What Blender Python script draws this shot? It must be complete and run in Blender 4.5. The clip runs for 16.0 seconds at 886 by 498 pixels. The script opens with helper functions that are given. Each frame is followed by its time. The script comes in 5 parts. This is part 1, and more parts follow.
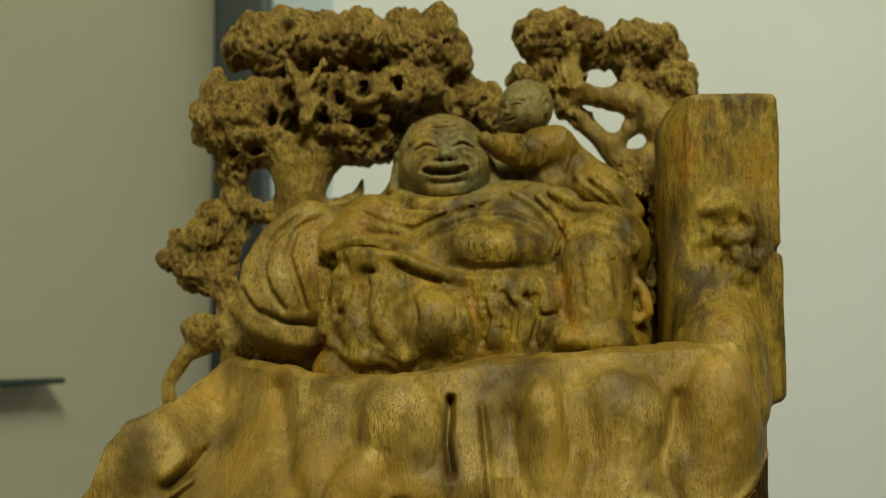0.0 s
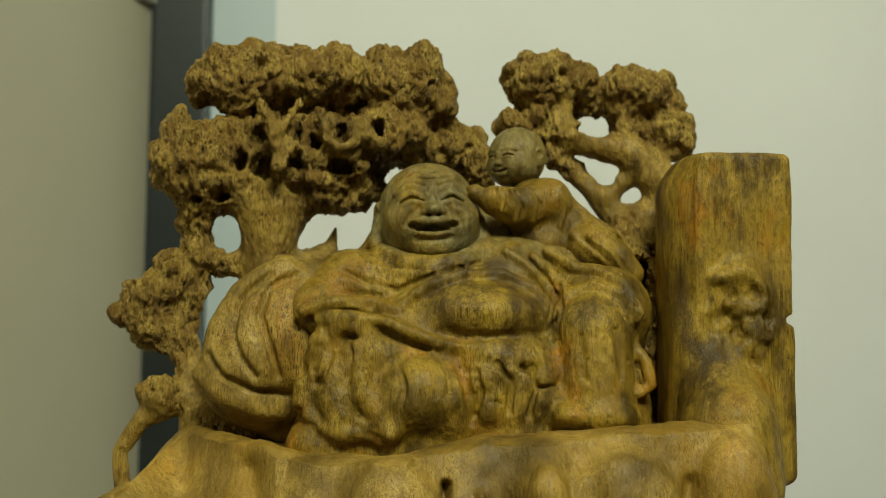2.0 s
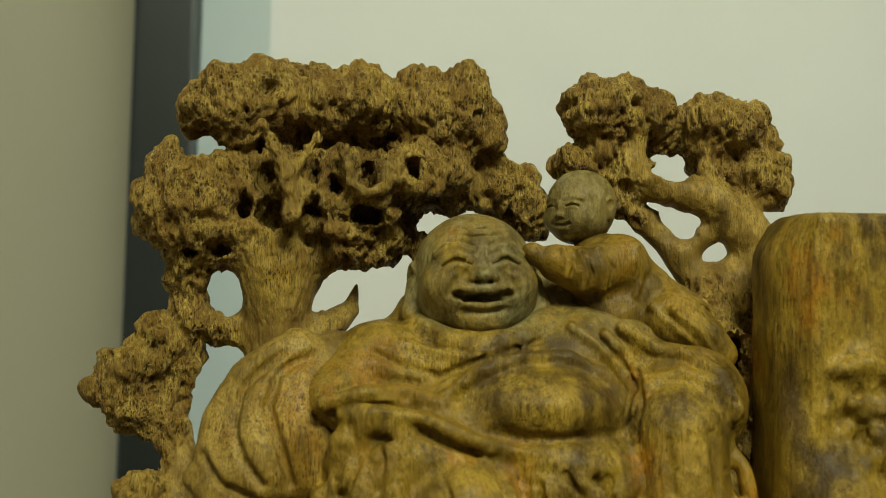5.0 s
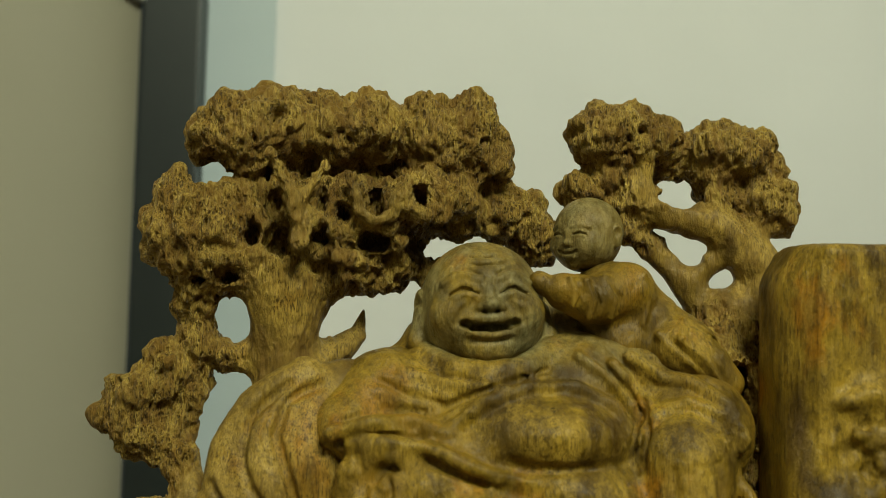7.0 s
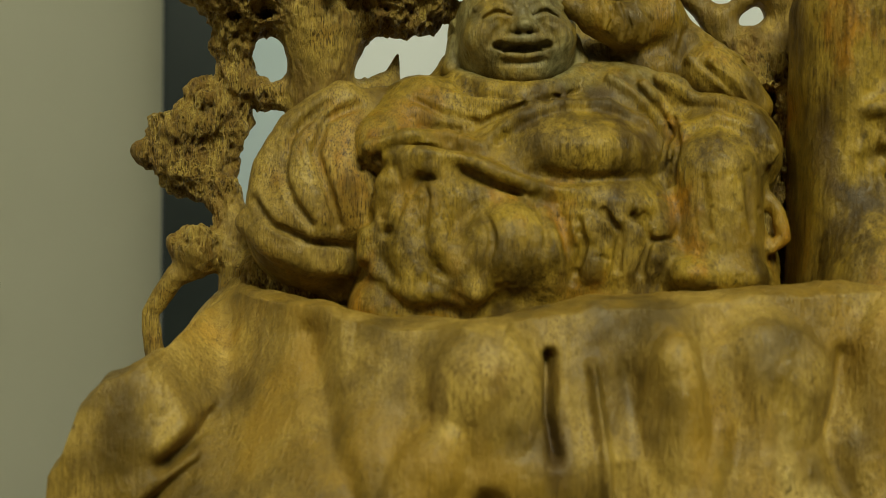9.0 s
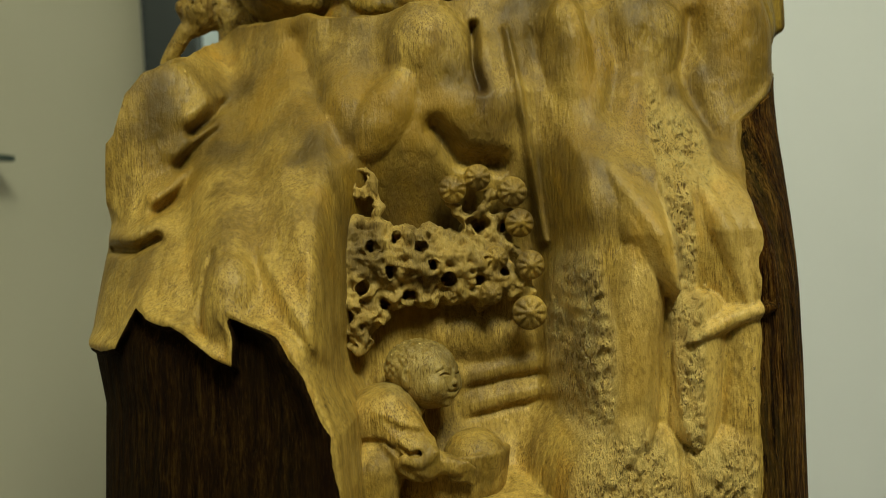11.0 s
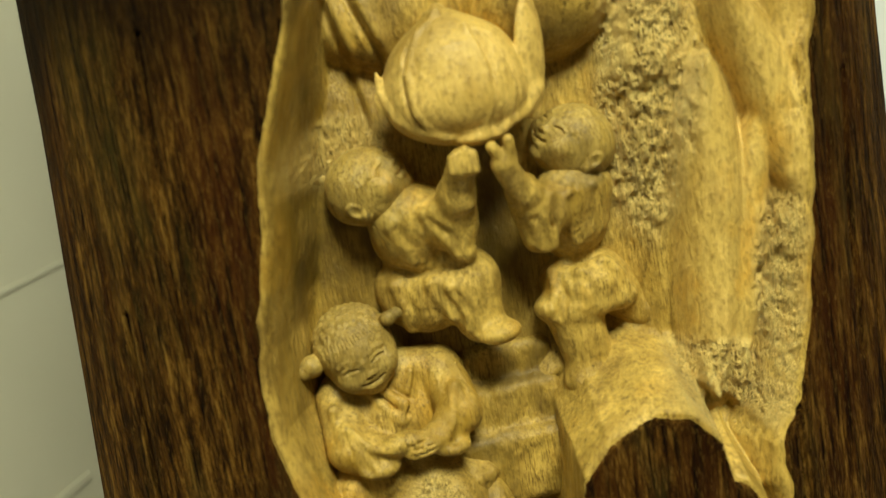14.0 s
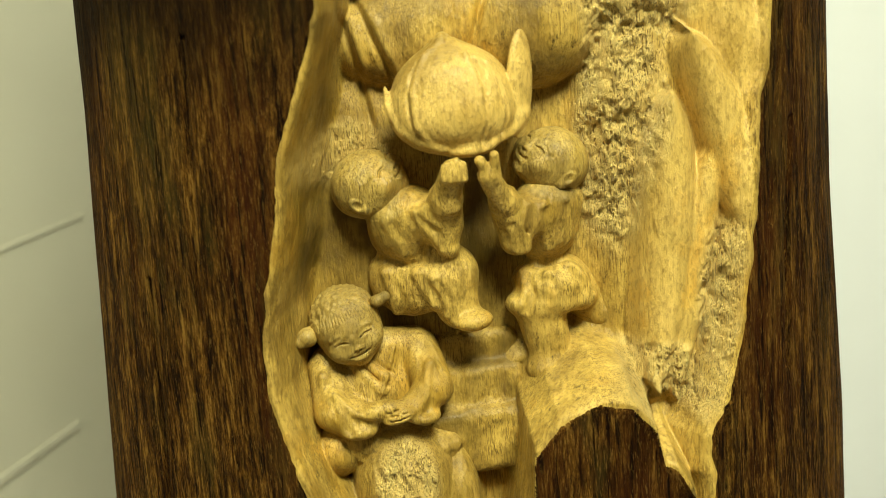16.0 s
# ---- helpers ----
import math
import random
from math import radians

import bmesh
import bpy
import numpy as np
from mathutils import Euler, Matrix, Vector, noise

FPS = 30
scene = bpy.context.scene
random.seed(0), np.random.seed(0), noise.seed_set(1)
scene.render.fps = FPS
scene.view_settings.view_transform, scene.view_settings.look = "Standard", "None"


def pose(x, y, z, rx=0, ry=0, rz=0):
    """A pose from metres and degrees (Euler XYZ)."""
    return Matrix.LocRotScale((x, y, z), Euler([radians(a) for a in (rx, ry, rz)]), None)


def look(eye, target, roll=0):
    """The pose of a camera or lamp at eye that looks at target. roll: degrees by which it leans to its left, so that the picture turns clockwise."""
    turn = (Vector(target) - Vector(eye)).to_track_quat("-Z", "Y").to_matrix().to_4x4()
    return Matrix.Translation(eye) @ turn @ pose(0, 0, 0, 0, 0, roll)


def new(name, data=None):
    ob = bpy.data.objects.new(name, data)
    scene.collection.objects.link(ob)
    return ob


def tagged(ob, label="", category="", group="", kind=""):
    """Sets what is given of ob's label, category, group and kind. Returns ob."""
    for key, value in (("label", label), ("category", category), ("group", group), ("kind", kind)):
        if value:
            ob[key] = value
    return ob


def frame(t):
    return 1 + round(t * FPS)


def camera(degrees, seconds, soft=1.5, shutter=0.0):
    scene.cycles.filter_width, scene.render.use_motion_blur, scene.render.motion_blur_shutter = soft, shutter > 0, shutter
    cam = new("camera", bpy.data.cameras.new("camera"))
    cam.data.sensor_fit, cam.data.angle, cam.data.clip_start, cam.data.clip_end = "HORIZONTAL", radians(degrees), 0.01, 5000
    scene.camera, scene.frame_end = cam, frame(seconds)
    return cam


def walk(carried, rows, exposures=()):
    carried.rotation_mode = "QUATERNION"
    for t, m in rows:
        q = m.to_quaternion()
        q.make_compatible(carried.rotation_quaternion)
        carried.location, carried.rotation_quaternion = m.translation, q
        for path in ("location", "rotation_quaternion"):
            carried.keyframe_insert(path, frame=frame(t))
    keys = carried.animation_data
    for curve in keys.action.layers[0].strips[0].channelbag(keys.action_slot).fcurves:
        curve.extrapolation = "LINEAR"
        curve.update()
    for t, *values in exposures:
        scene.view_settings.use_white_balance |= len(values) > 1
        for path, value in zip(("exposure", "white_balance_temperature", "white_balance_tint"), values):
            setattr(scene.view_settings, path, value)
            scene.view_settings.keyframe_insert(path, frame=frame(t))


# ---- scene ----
# The camera: a short tele lens held by hand, close to a carving.
cam = camera(42.79, 16.0, soft=0.8)
cam.data.dof.use_dof = True
cam.data.dof.focus_distance = 0.310
cam.data.dof.aperture_fstop = 16.0


def held(x, y, z, yaw, pitch, roll):
    return pose(x, y, z, 90, 0, yaw) @ pose(0, 0, 0, pitch, 0, 0) @ pose(0, 0, 0, 0, 0, roll)


PATH = [
    (0, -0.0031, -0.0012, 1.2008, -0.22, 5.03, -0.34),
    (0.5, -0.0159, 0.0214, 1.2096, -0.75, 5.54, -0.03),
    (1, -0.0234, 0.0261, 1.2180, -2.40, 5.93, 0.12),
    (1.5, -0.0234, 0.0249, 1.2193, -3.16, 5.95, -0.10),
    (2, -0.0249, 0.0274, 1.2200, -4.55, 5.41, 0.34),
    (2.5, -0.0280, 0.0325, 1.2226, -4.06, 4.67, 0.84),
    (3, -0.0309, 0.0407, 1.2240, -3.59, 5.87, 1.27),
    (3.5, -0.0390, 0.0463, 1.2220, -4.51, 4.68, 1.12),
    (4, -0.0432, 0.0485, 1.2278, -6.80, 4.53, 0.26),
    (4.5, -0.0402, 0.0797, 1.2435, -4.83, 4.30, 0.59),
    (4.7, -0.0375, 0.0923, 1.2471, -5.42, 4.32, 0.99),
    (6.8, -0.0393, 0.0910, 1.2550, -5.46, 4.34, 1.49),
    (7, -0.0390, 0.0911, 1.2563, -5.36, 4.43, 1.25),
    (7.5, -0.0393, 0.0965, 1.2554, -4.79, 4.68, 1.98),
    (8, -0.0381, 0.1071, 1.2468, -5.13, 2.91, 2.18),
    (8.5, -0.0403, 0.1068, 1.2323, -4.73, 0.39, 1.87),
    (8.7, -0.0397, 0.1012, 1.2257, -4.33, -1.06, 1.30),
    (10.8, -0.0538, -0.0069, 1.1277, -4.98, 0.99, -1.90),
    (11, -0.0453, -0.0008, 1.1238, -5.67, -0.43, -3.42),
    (11.5, -0.0311, 0.0191, 1.0990, -7.30, -5.94, -11.65),
    (12, -0.0321, 0.0241, 1.0884, -7.31, -7.67, -13.52),
    (12.5, -0.0349, 0.0244, 1.0866, -6.07, -7.63, -14.94),
    (13, -0.0361, 0.0338, 1.0715, -5.15, -9.06, -15.43),
    (13.5, -0.0343, 0.0443, 1.0488, -3.12, -11.19, -14.04),
    (14, -0.0391, 0.0473, 1.0413, -3.07, -13.51, -10.02),
    (14.5, -0.0404, 0.0352, 1.0500, -2.80, -11.43, -8.05),
    (15, -0.0428, 0.0227, 1.0558, -2.95, -11.24, -6.52),
    (15.5, -0.0429, 0.0170, 1.0559, -3.73, -12.57, -5.79),
    (16, -0.0408, 0.0122, 1.0524, -3.67, -14.31, -5.10),
]
EXPOSURES = [(0.0, -0.5), (0.8, -0.42), (4.7, -0.42), (6.8, -0.5), (8.7, -0.5), (11.0, -0.38), (11.6, 0.14), (12.2, 0.38), (13.0, 0.46), (13.5, 0.48), (14.5, 0.68), (16.0, 0.90)]
walk(cam, [(t, held(*row)) for t, *row in PATH], EXPOSURES)

# ---- light: one soft ceiling lamp out of view, and a weak even ambient fill ----
world = bpy.data.worlds.new("room_air")
scene.world = world
world.use_nodes = True
world.node_tree.nodes["Background"].inputs["Color"].default_value = (0.86, 1.0, 0.86, 1)
world.node_tree.nodes["Background"].inputs["Strength"].default_value = 0.045


def area_lamp(name, eye, target, size, watts, colour):
    data = bpy.data.lights.new(name, "AREA")
    data.shape, data.size, data.energy, data.color = "DISK", size, watts, colour
    ob = new(name, data)
    ob.matrix_world = look(eye, target)
    return ob


LAMP = (0.20, -0.60, 2.28)
area_lamp("ceiling_lamp_light", LAMP, (0.0, 0.3, 1.1), 0.62, 39, (0.93, 1.0, 0.74))

# ---- materials ----


def material(name, rough=0.6, spec=0.4):
    m = bpy.data.materials.new(name)
    m.use_nodes = True
    b = m.node_tree.nodes["Principled BSDF"]
    b.inputs["Roughness"].default_value = rough
    b.inputs["Specular IOR Level"].default_value = spec
    return m, m.node_tree, b


def node(tree, kind, links=None, **values):
    n = tree.nodes.new(kind)
    for key, value in values.items():
        if key in ("operation", "blend_type", "data_type", "attribute_name", "noise_dimensions", "feature", "distance"):
            if key == "operation":
                n.operation = value
            elif key == "blend_type":
                n.blend_type = value
            elif key == "data_type":
                n.data_type = value
            elif key == "attribute_name":
                n.attribute_name = value
            elif key == "feature":
                n.feature = value
            continue
        n.inputs[key.replace("_", " ")].default_value = value
    for key, source in (links or {}).items():
        tree.links.new(source, n.inputs[key])
    return n


def noise_at(tree, scale, stretch=(1, 1, 1), detail=4.0, rough=0.55):
    coord = tree.nodes.new("ShaderNodeTexCoord")
    mapping = tree.nodes.new("ShaderNodeMapping")
    mapping.inputs["Scale"].default_value = stretch
    tree.links.new(coord.outputs["Object"], mapping.inputs["Vector"])
    n = tree.nodes.new("ShaderNodeTexNoise")
    n.inputs["Scale"].default_value = scale
    n.inputs["Detail"].default_value = detail
    n.inputs["Roughness"].default_value = rough
    tree.links.new(mapping.outputs["Vector"], n.inputs["Vector"])
    return n.outputs["Fac"]


def ramp(tree, fac, stops):
    r = tree.nodes.new("ShaderNodeValToRGB")
    e = r.color_ramp.elements
    while len(e) < len(stops):
        e.new(0.5)
    for el, (at, colour) in zip(e, stops):
        el.position = at
        el.color = (*colour, 1) if len(colour) == 3 else colour
    tree.links.new(fac, r.inputs["Fac"])
    return r.outputs["Color"]


def grey_ramp(tree, fac, low, high):
    return ramp(tree, fac, [(low, (0, 0, 0)), (high, (1, 1, 1))])


def mix(tree, fac, a, b, blend="MIX"):
    n = tree.nodes.new("ShaderNodeMix")
    n.data_type, n.blend_type = "RGBA", blend
    for socket, value in ((n.inputs[0], fac), (n.inputs[6], a), (n.inputs[7], b)):
        if isinstance(value, (int, float)):
            socket.default_value = value
        elif isinstance(value, tuple):
            socket.default_value = (*value, 1)
        else:
            tree.links.new(value, socket)
    return n.outputs[2]


def times(tree, a, b):
    n = tree.nodes.new("ShaderNodeMath")
    n.operation = "MULTIPLY"
    for socket, value in ((n.inputs[0], a), (n.inputs[1], b)):
        if isinstance(value, (int, float)):
            socket.default_value = value
        else:
            tree.links.new(value, socket)
    return n.outputs[0]


def attribute(tree, name):
    n = tree.nodes.new("ShaderNodeAttribute")
    n.attribute_name = name
    return n.outputs["Fac"]


def bump(tree, b, height, strength, distance):
    n = tree.nodes.new("ShaderNodeBump")
    n.inputs["Strength"].default_value = strength
    n.inputs["Distance"].default_value = distance
    tree.links.new(height, n.inputs["Height"])
    tree.links.new(n.outputs["Normal"], b.inputs["Normal"])


def pits(tree, scale, stretch=(1, 1, 1), warp=0.0012):
    """Distance to scattered points, for open pores and worm-eaten wood."""
    coord = tree.nodes.new("ShaderNodeTexCoord")
    bend = tree.nodes.new("ShaderNodeTexNoise")
    bend.inputs["Scale"].default_value = 420
    tree.links.new(coord.outputs["Object"], bend.inputs["Vector"])
    shift = tree.nodes.new("ShaderNodeVectorMath")
    shift.operation = "MULTIPLY_ADD"
    shift.inputs[1].default_value = (warp, warp, warp)
    tree.links.new(bend.outputs["Color"], shift.inputs[0])
    tree.links.new(coord.outputs["Object"], shift.inputs[2])
    mapping = tree.nodes.new("ShaderNodeMapping")
    mapping.inputs["Scale"].default_value = stretch
    tree.links.new(shift.outputs["Vector"], mapping.inputs["Vector"])
    n = tree.nodes.new("ShaderNodeTexVoronoi")
    n.inputs["Scale"].default_value = scale
    tree.links.new(mapping.outputs["Vector"], n.inputs["Vector"])
    return n.outputs["Distance"]


def carved_wood(name, pale, mid, warm, rough=0.45, grained=1.0, gloss=0.42, crumbs_pale=(0.80, 0.59, 0.20), crumbs_deep=(0.72, 0.48, 0.135), pit=(0.22, 0.118, 0.024), blotched=1.0, patches=45):
    """Oiled carved wood: honey mottling, fine upright grain; attributes: grey (dusty, worn skin), darkened (red-brown
    heartwood stains, dark recesses), browned (aged wood, toned-down places), crumb (porous, fibrous).
    """
    m, t, b = material(name, rough, gloss)
    dark = tuple(c * f for c, f in zip(mid, (0.34, 0.30, 0.22)))
    crumbs = attribute(t, "crumb")
    blotch = noise_at(t, patches, (1, 1, 0.6), 5, 0.6)
    colour = ramp(t, blotch, [(0.37, mid), (0.49, pale), (0.56, pale), (0.66, warm)])
    speck = noise_at(t, 190, (1, 1, 0.4), 5, 0.65)
    colour = mix(t, times(t, grey_ramp(t, speck, 0.46, 0.64), 0.5 * blotched), colour, mid)
    smear = noise_at(t, 75, (1, 1, 0.5), 6, 0.7)
    colour = mix(t, times(t, grey_ramp(t, smear, 0.51, 0.64), 0.62 * blotched), colour, dark)
    light = noise_at(t, 110, (1, 1, 0.3), 5, 0.7)
    colour = mix(t, times(t, grey_ramp(t, light, 0.52, 0.64), 0.5), colour, tuple(min(1.3 * c + 0.02, 0.8) for c in pale))
    fleck = noise_at(t, 950, (1, 1, 0.5), 4, 0.7)
    colour = mix(t, times(t, grey_ramp(t, fleck, 0.50, 0.64), 0.5), colour, dark)
    soot = grey_ramp(t, noise_at(t, 420, (1, 1, 0.6), 8, 0.8), 0.57, 0.64)
    soot = times(t, soot, grey_ramp(t, noise_at(t, 38, (1, 1, 0.8), 4, 0.6), 0.44, 0.58))
    colour = mix(t, times(t, soot, 0.9 * min(1.0, blotched)), colour, tuple(0.35 * c for c in dark))
    grain = noise_at(t, 900, (1, 1, 0.045), 4, 0.65)
    colour = mix(t, times(t, grey_ramp(t, grain, 0.47, 0.64), 0.4 * grained), colour, dark)
    dust = mix(t, grey_ramp(t, noise_at(t, 380, (1, 1, 0.5), 6, 0.75), 0.38, 0.62), (0.085, 0.067, 0.019), (0.31, 0.262, 0.115))
    colour = mix(t, times(t, attribute(t, "browned"), 0.85), colour, mix(t, grey_ramp(t, blotch, 0.4, 0.6), (0.072, 0.042, 0.0050), (0.265, 0.148, 0.0130)))
    colour = mix(t, times(t, attribute(t, "grey"), 0.85), colour, dust)
    colour = mix(t, times(t, crumbs, 0.9), colour, mix(t, grey_ramp(t, speck, 0.38, 0.62), crumbs_pale, crumbs_deep))
    fibre = noise_at(t, 1300, (1, 1, 0.14), 4, 0.75)
    colour = mix(t, times(t, times(t, grey_ramp(t, fibre, 0.46, 0.60), crumbs), 0.8), colour, crumbs_deep)
    holes = ramp(t, pits(t, 620, (1, 1, 0.5)), [(0.14, (1, 1, 1)), (0.36, (0, 0, 0))])
    small = ramp(t, pits(t, 1250, (1, 1, 0.4)), [(0.16, (1, 1, 1)), (0.36, (0, 0, 0))])
    holes = node(t, "ShaderNodeMath", {0: holes, 1: small}, operation="MAXIMUM").outputs[0]
    holes = times(t, holes, times(t, grey_ramp(t, noise_at(t, 150, (1, 1, 0.7), 3), 0.36, 0.58), crumbs))
    colour = mix(t, times(t, holes, 0.75), colour, pit)
    pores = noise_at(t, 3600, (1, 1, 0.045), 3, 0.6)
    some = grey_ramp(t, noise_at(t, 60, (1, 1, 0.6), 4, 0.6), 0.40, 0.58)
    colour = mix(t, times(t, times(t, grey_ramp(t, pores, 0.53, 0.61), some), 1.1 * grained), colour, dark)
    colour = mix(t, attribute(t, "darkened"), colour, (0.055, 0.027, 0.004))
    t.links.new(colour, b.inputs["Base Color"])
    t.links.new(ramp(t, speck, [(0.35, (rough - 0.16,) * 3), (0.65, (rough + 0.2,) * 3)]), b.inputs["Roughness"])
    b.inputs["Coat Weight"].default_value = 0.05
    b.inputs["Coat Roughness"].default_value = 0.3
    height = node(t, "ShaderNodeMath", {0: times(t, grain, 0.9 * grained), 1: times(t, speck, 1.3)}, operation="ADD").outputs[0]
    height = node(t, "ShaderNodeMath", {0: height, 1: times(t, fleck, 0.8)}, operation="ADD").outputs[0]
    grit = node(t, "ShaderNodeMath", {0: times(t, fibre, 2.6), 1: times(t, holes, -1.6)}, operation="ADD").outputs[0]
    height = node(t, "ShaderNodeMath", {0: height, 1: times(t, times(t, grit, crumbs), 1.6)}, operation="ADD").outputs[0]
    bump(t, b, height, 0.8, 0.0008)
    return m


def dark_bark(name):
    """Dark fibrous bark; attribute darkened: takes it to near black."""
    m, t, b = material(name, 0.75, 0.04)
    broad = noise_at(t, 300, (1, 1, 0.1), 5, 0.75)
    streak = noise_at(t, 1600, (1, 1, 0.11), 5, 0.8)
    both = times(t, node(t, "ShaderNodeMath", {0: broad, 1: streak}, operation="ADD").outputs[0], 0.5)
    colour = ramp(t, both, [(0.42, (0.008, 0.0034, 0.0007)), (0.475, (0.034, 0.0130, 0.0020)), (0.53, (0.090, 0.037, 0.0052)), (0.60, (0.24, 0.125, 0.022))])
    patch = noise_at(t, 30, (1, 1, 0.3), 5, 0.65)
    colour = mix(t, times(t, grey_ramp(t, patch, 0.44, 0.62), 0.6), colour, (0.046, 0.0115, 0.0022))
    mossy = noise_at(t, 46, (1, 1, 0.25), 5, 0.7)
    colour = mix(t, times(t, grey_ramp(t, mossy, 0.52, 0.68), 0.4), colour, (0.075, 0.056, 0.011))
    crack = noise_at(t, 620, (1, 1, 0.06), 4, 0.7)
    colour = mix(t, times(t, grey_ramp(t, crack, 0.55, 0.63), 0.85), colour, (0.004, 0.0018, 0.0006))
    dash = noise_at(t, 2600, (1, 1, 0.11), 3, 0.6)
    colour = mix(t, times(t, grey_ramp(t, dash, 0.58, 0.68), 0.5), colour, (0.24, 0.13, 0.028))
    colour = mix(t, times(t, attribute(t, "darkened"), 0.82), colour, (0.0075, 0.0034, 0.0010))
    t.links.new(colour, b.inputs["Base Color"])
    height = node(t, "ShaderNodeMath", {0: both, 1: times(t, grey_ramp(t, crack, 0.54, 0.64), -0.35)}, operation="ADD").outputs[0]
    bump(t, b, height, 1.0, 0.0018)
    return m


def plain(name, colour, second, scale, rough=0.6, strength=0.15, distance=0.001):
    m, t, b = material(name, rough)
    n = noise_at(t, scale, (1, 1, 1), 5)
    t.links.new(ramp(t, n, [(0.3, colour), (0.7, second)]), b.inputs["Base Color"])
    bump(t, b, noise_at(t, scale * 12, (1, 1, 1), 3), strength, distance)
    return m


WOOD = carved_wood("carved_wood", (0.54, 0.350, 0.072), (0.35, 0.212, 0.036), (0.56, 0.315, 0.046), 0.47, 0.75, 0.36)
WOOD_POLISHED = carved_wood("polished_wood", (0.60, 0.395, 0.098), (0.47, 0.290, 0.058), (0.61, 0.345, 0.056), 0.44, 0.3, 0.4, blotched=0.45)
WOOD_BROWN = carved_wood("carved_wood_brown", (0.35, 0.218, 0.023), (0.098, 0.055, 0.0040), (0.38, 0.170, 0.0090), 0.47, 0.6, 0.27, blotched=1.0, patches=64)
WOOD_FOLIAGE = carved_wood("carved_wood_foliage", (0.42, 0.27, 0.045), (0.16, 0.090, 0.010), (0.38, 0.185, 0.015), 0.5, 0.8, 0.35,
                           (0.66, 0.45, 0.100), (0.25, 0.130, 0.016), (0.040, 0.017, 0.002), patches=60)
BARK = dark_bark("dark_bark")
WALL_WHITE = plain("white_wall_paint", (0.73, 0.73, 0.74), (0.77, 0.77, 0.78), 6, 0.6, 0.2, 0.0015)
WALL_CREAM = plain("cream_panel_paint", (0.44, 0.41, 0.305), (0.47, 0.44, 0.335), 5, 0.45, 0.05)
WALL_TAN = plain("tan_wall_paint", (0.20, 0.17, 0.12), (0.23, 0.20, 0.145), 5, 0.6, 0.05)
FRAME = plain("dark_grey_frame", (0.013, 0.017, 0.017), (0.018, 0.023, 0.022), 20, 0.4, 0.05)
PALE_STRIP = plain("pale_blue_strip", (0.46, 0.54, 0.58), (0.5, 0.58, 0.62), 9, 0.5, 0.05)
PALE_LINE = plain("pale_grey_line", (0.42, 0.39, 0.29), (0.45, 0.42, 0.32), 40, 0.4, 0.02)
GLASS_EDGE = plain("dark_green_glass_edge", (0.012, 0.03, 0.022), (0.02, 0.045, 0.03), 40, 0.15, 0.02)
FLOOR_MAT = plain("brown_floor_tile", (0.20, 0.16, 0.11), (0.26, 0.21, 0.15), 3, 0.35, 0.05)
STAND_MAT = plain("white_stand_paint", (0.7, 0.7, 0.65), (0.74, 0.74, 0.7), 8, 0.5, 0.05)
GLOW = bpy.data.materials.new("lamp_glow")
GLOW.use_nodes = True
GLOW.node_tree.nodes["Principled BSDF"].inputs["Emission Color"].default_value = (1, 0.9, 0.7, 1)
GLOW.node_tree.nodes["Principled BSDF"].inputs["Emission Strength"].default_value = 4

# ---- tools: linking, noise on arrays, and clay (a solid that is modelled on a grid and then skinned) ----
BASE = (0.0, 0.34, 0.81)          # where the carving stands


def part(name, data, mat, parent=None, label=""):
    """Links a bmesh or a mesh as one object."""
    if isinstance(data, bmesh.types.BMesh):
        me = bpy.data.meshes.new(name)
        data.to_mesh(me)
        data.free()
    else:
        me = data
    me.materials.append(mat)
    ob = new(name, me)
    if parent:
        ob.parent = parent
    return tagged(ob, label)


def box(bm, lo, hi, bevel=0.0):
    m = Matrix.Translation([(a + b) / 2 for a, b in zip(lo, hi)]) @ Matrix.Diagonal([b - a for a, b in zip(lo, hi)] + [1])
    made = bmesh.ops.create_cube(bm, size=1, matrix=m)["verts"]
    if bevel:
        edges = list({e for v in made for e in v.link_edges})
        bmesh.ops.bevel(bm, geom=edges, offset=bevel, segments=2, affect="EDGES", profile=0.7)
    return bm


TABLE = np.random.RandomState(7).rand(32, 32, 32).astype(np.float32)
CELLS = np.random.RandomState(11).rand(32, 32, 32, 3).astype(np.float32)


def value_noise(p):
    """Smooth noise, 0 to 1, at rows of points."""
    i = np.floor(p).astype(np.int32)
    f = (p - i).astype(np.float32)
    f = f * f * (3 - 2 * f)
    out = 0
    for a in (0, 1):
        for b in (0, 1):
            for c in (0, 1):
                w = (f[:, 0] if a else 1 - f[:, 0]) * (f[:, 1] if b else 1 - f[:, 1]) * (f[:, 2] if c else 1 - f[:, 2])
                out = out + w * TABLE[(i[:, 0] + a) & 31, (i[:, 1] + b) & 31, (i[:, 2] + c) & 31]
    return out


def cloud(p, size, octaves=3):
    out, total, gain = 0, 0, 1.0
    for n in range(octaves):
        out = out + gain * value_noise(p / size * 2**n + 7.3 * n)
        total, gain = total + gain, gain * 0.5
    return out / total - 0.5


def pebbles(p, size):
    """Distance to the nearest of scattered points, in units of size."""
    q = p / size
    i = np.floor(q).astype(np.int32)
    best = np.full(len(p), 9.0, np.float32)
    for a in (-1, 0, 1):
        for b in (-1, 0, 1):
            for c in (-1, 0, 1):
                j = i + (a, b, c)
                at = CELLS[j[:, 0] & 31, j[:, 1] & 31, j[:, 2] & 31] + j
                best = np.minimum(best, ((q - at) ** 2).sum(1))
    return np.sqrt(best)


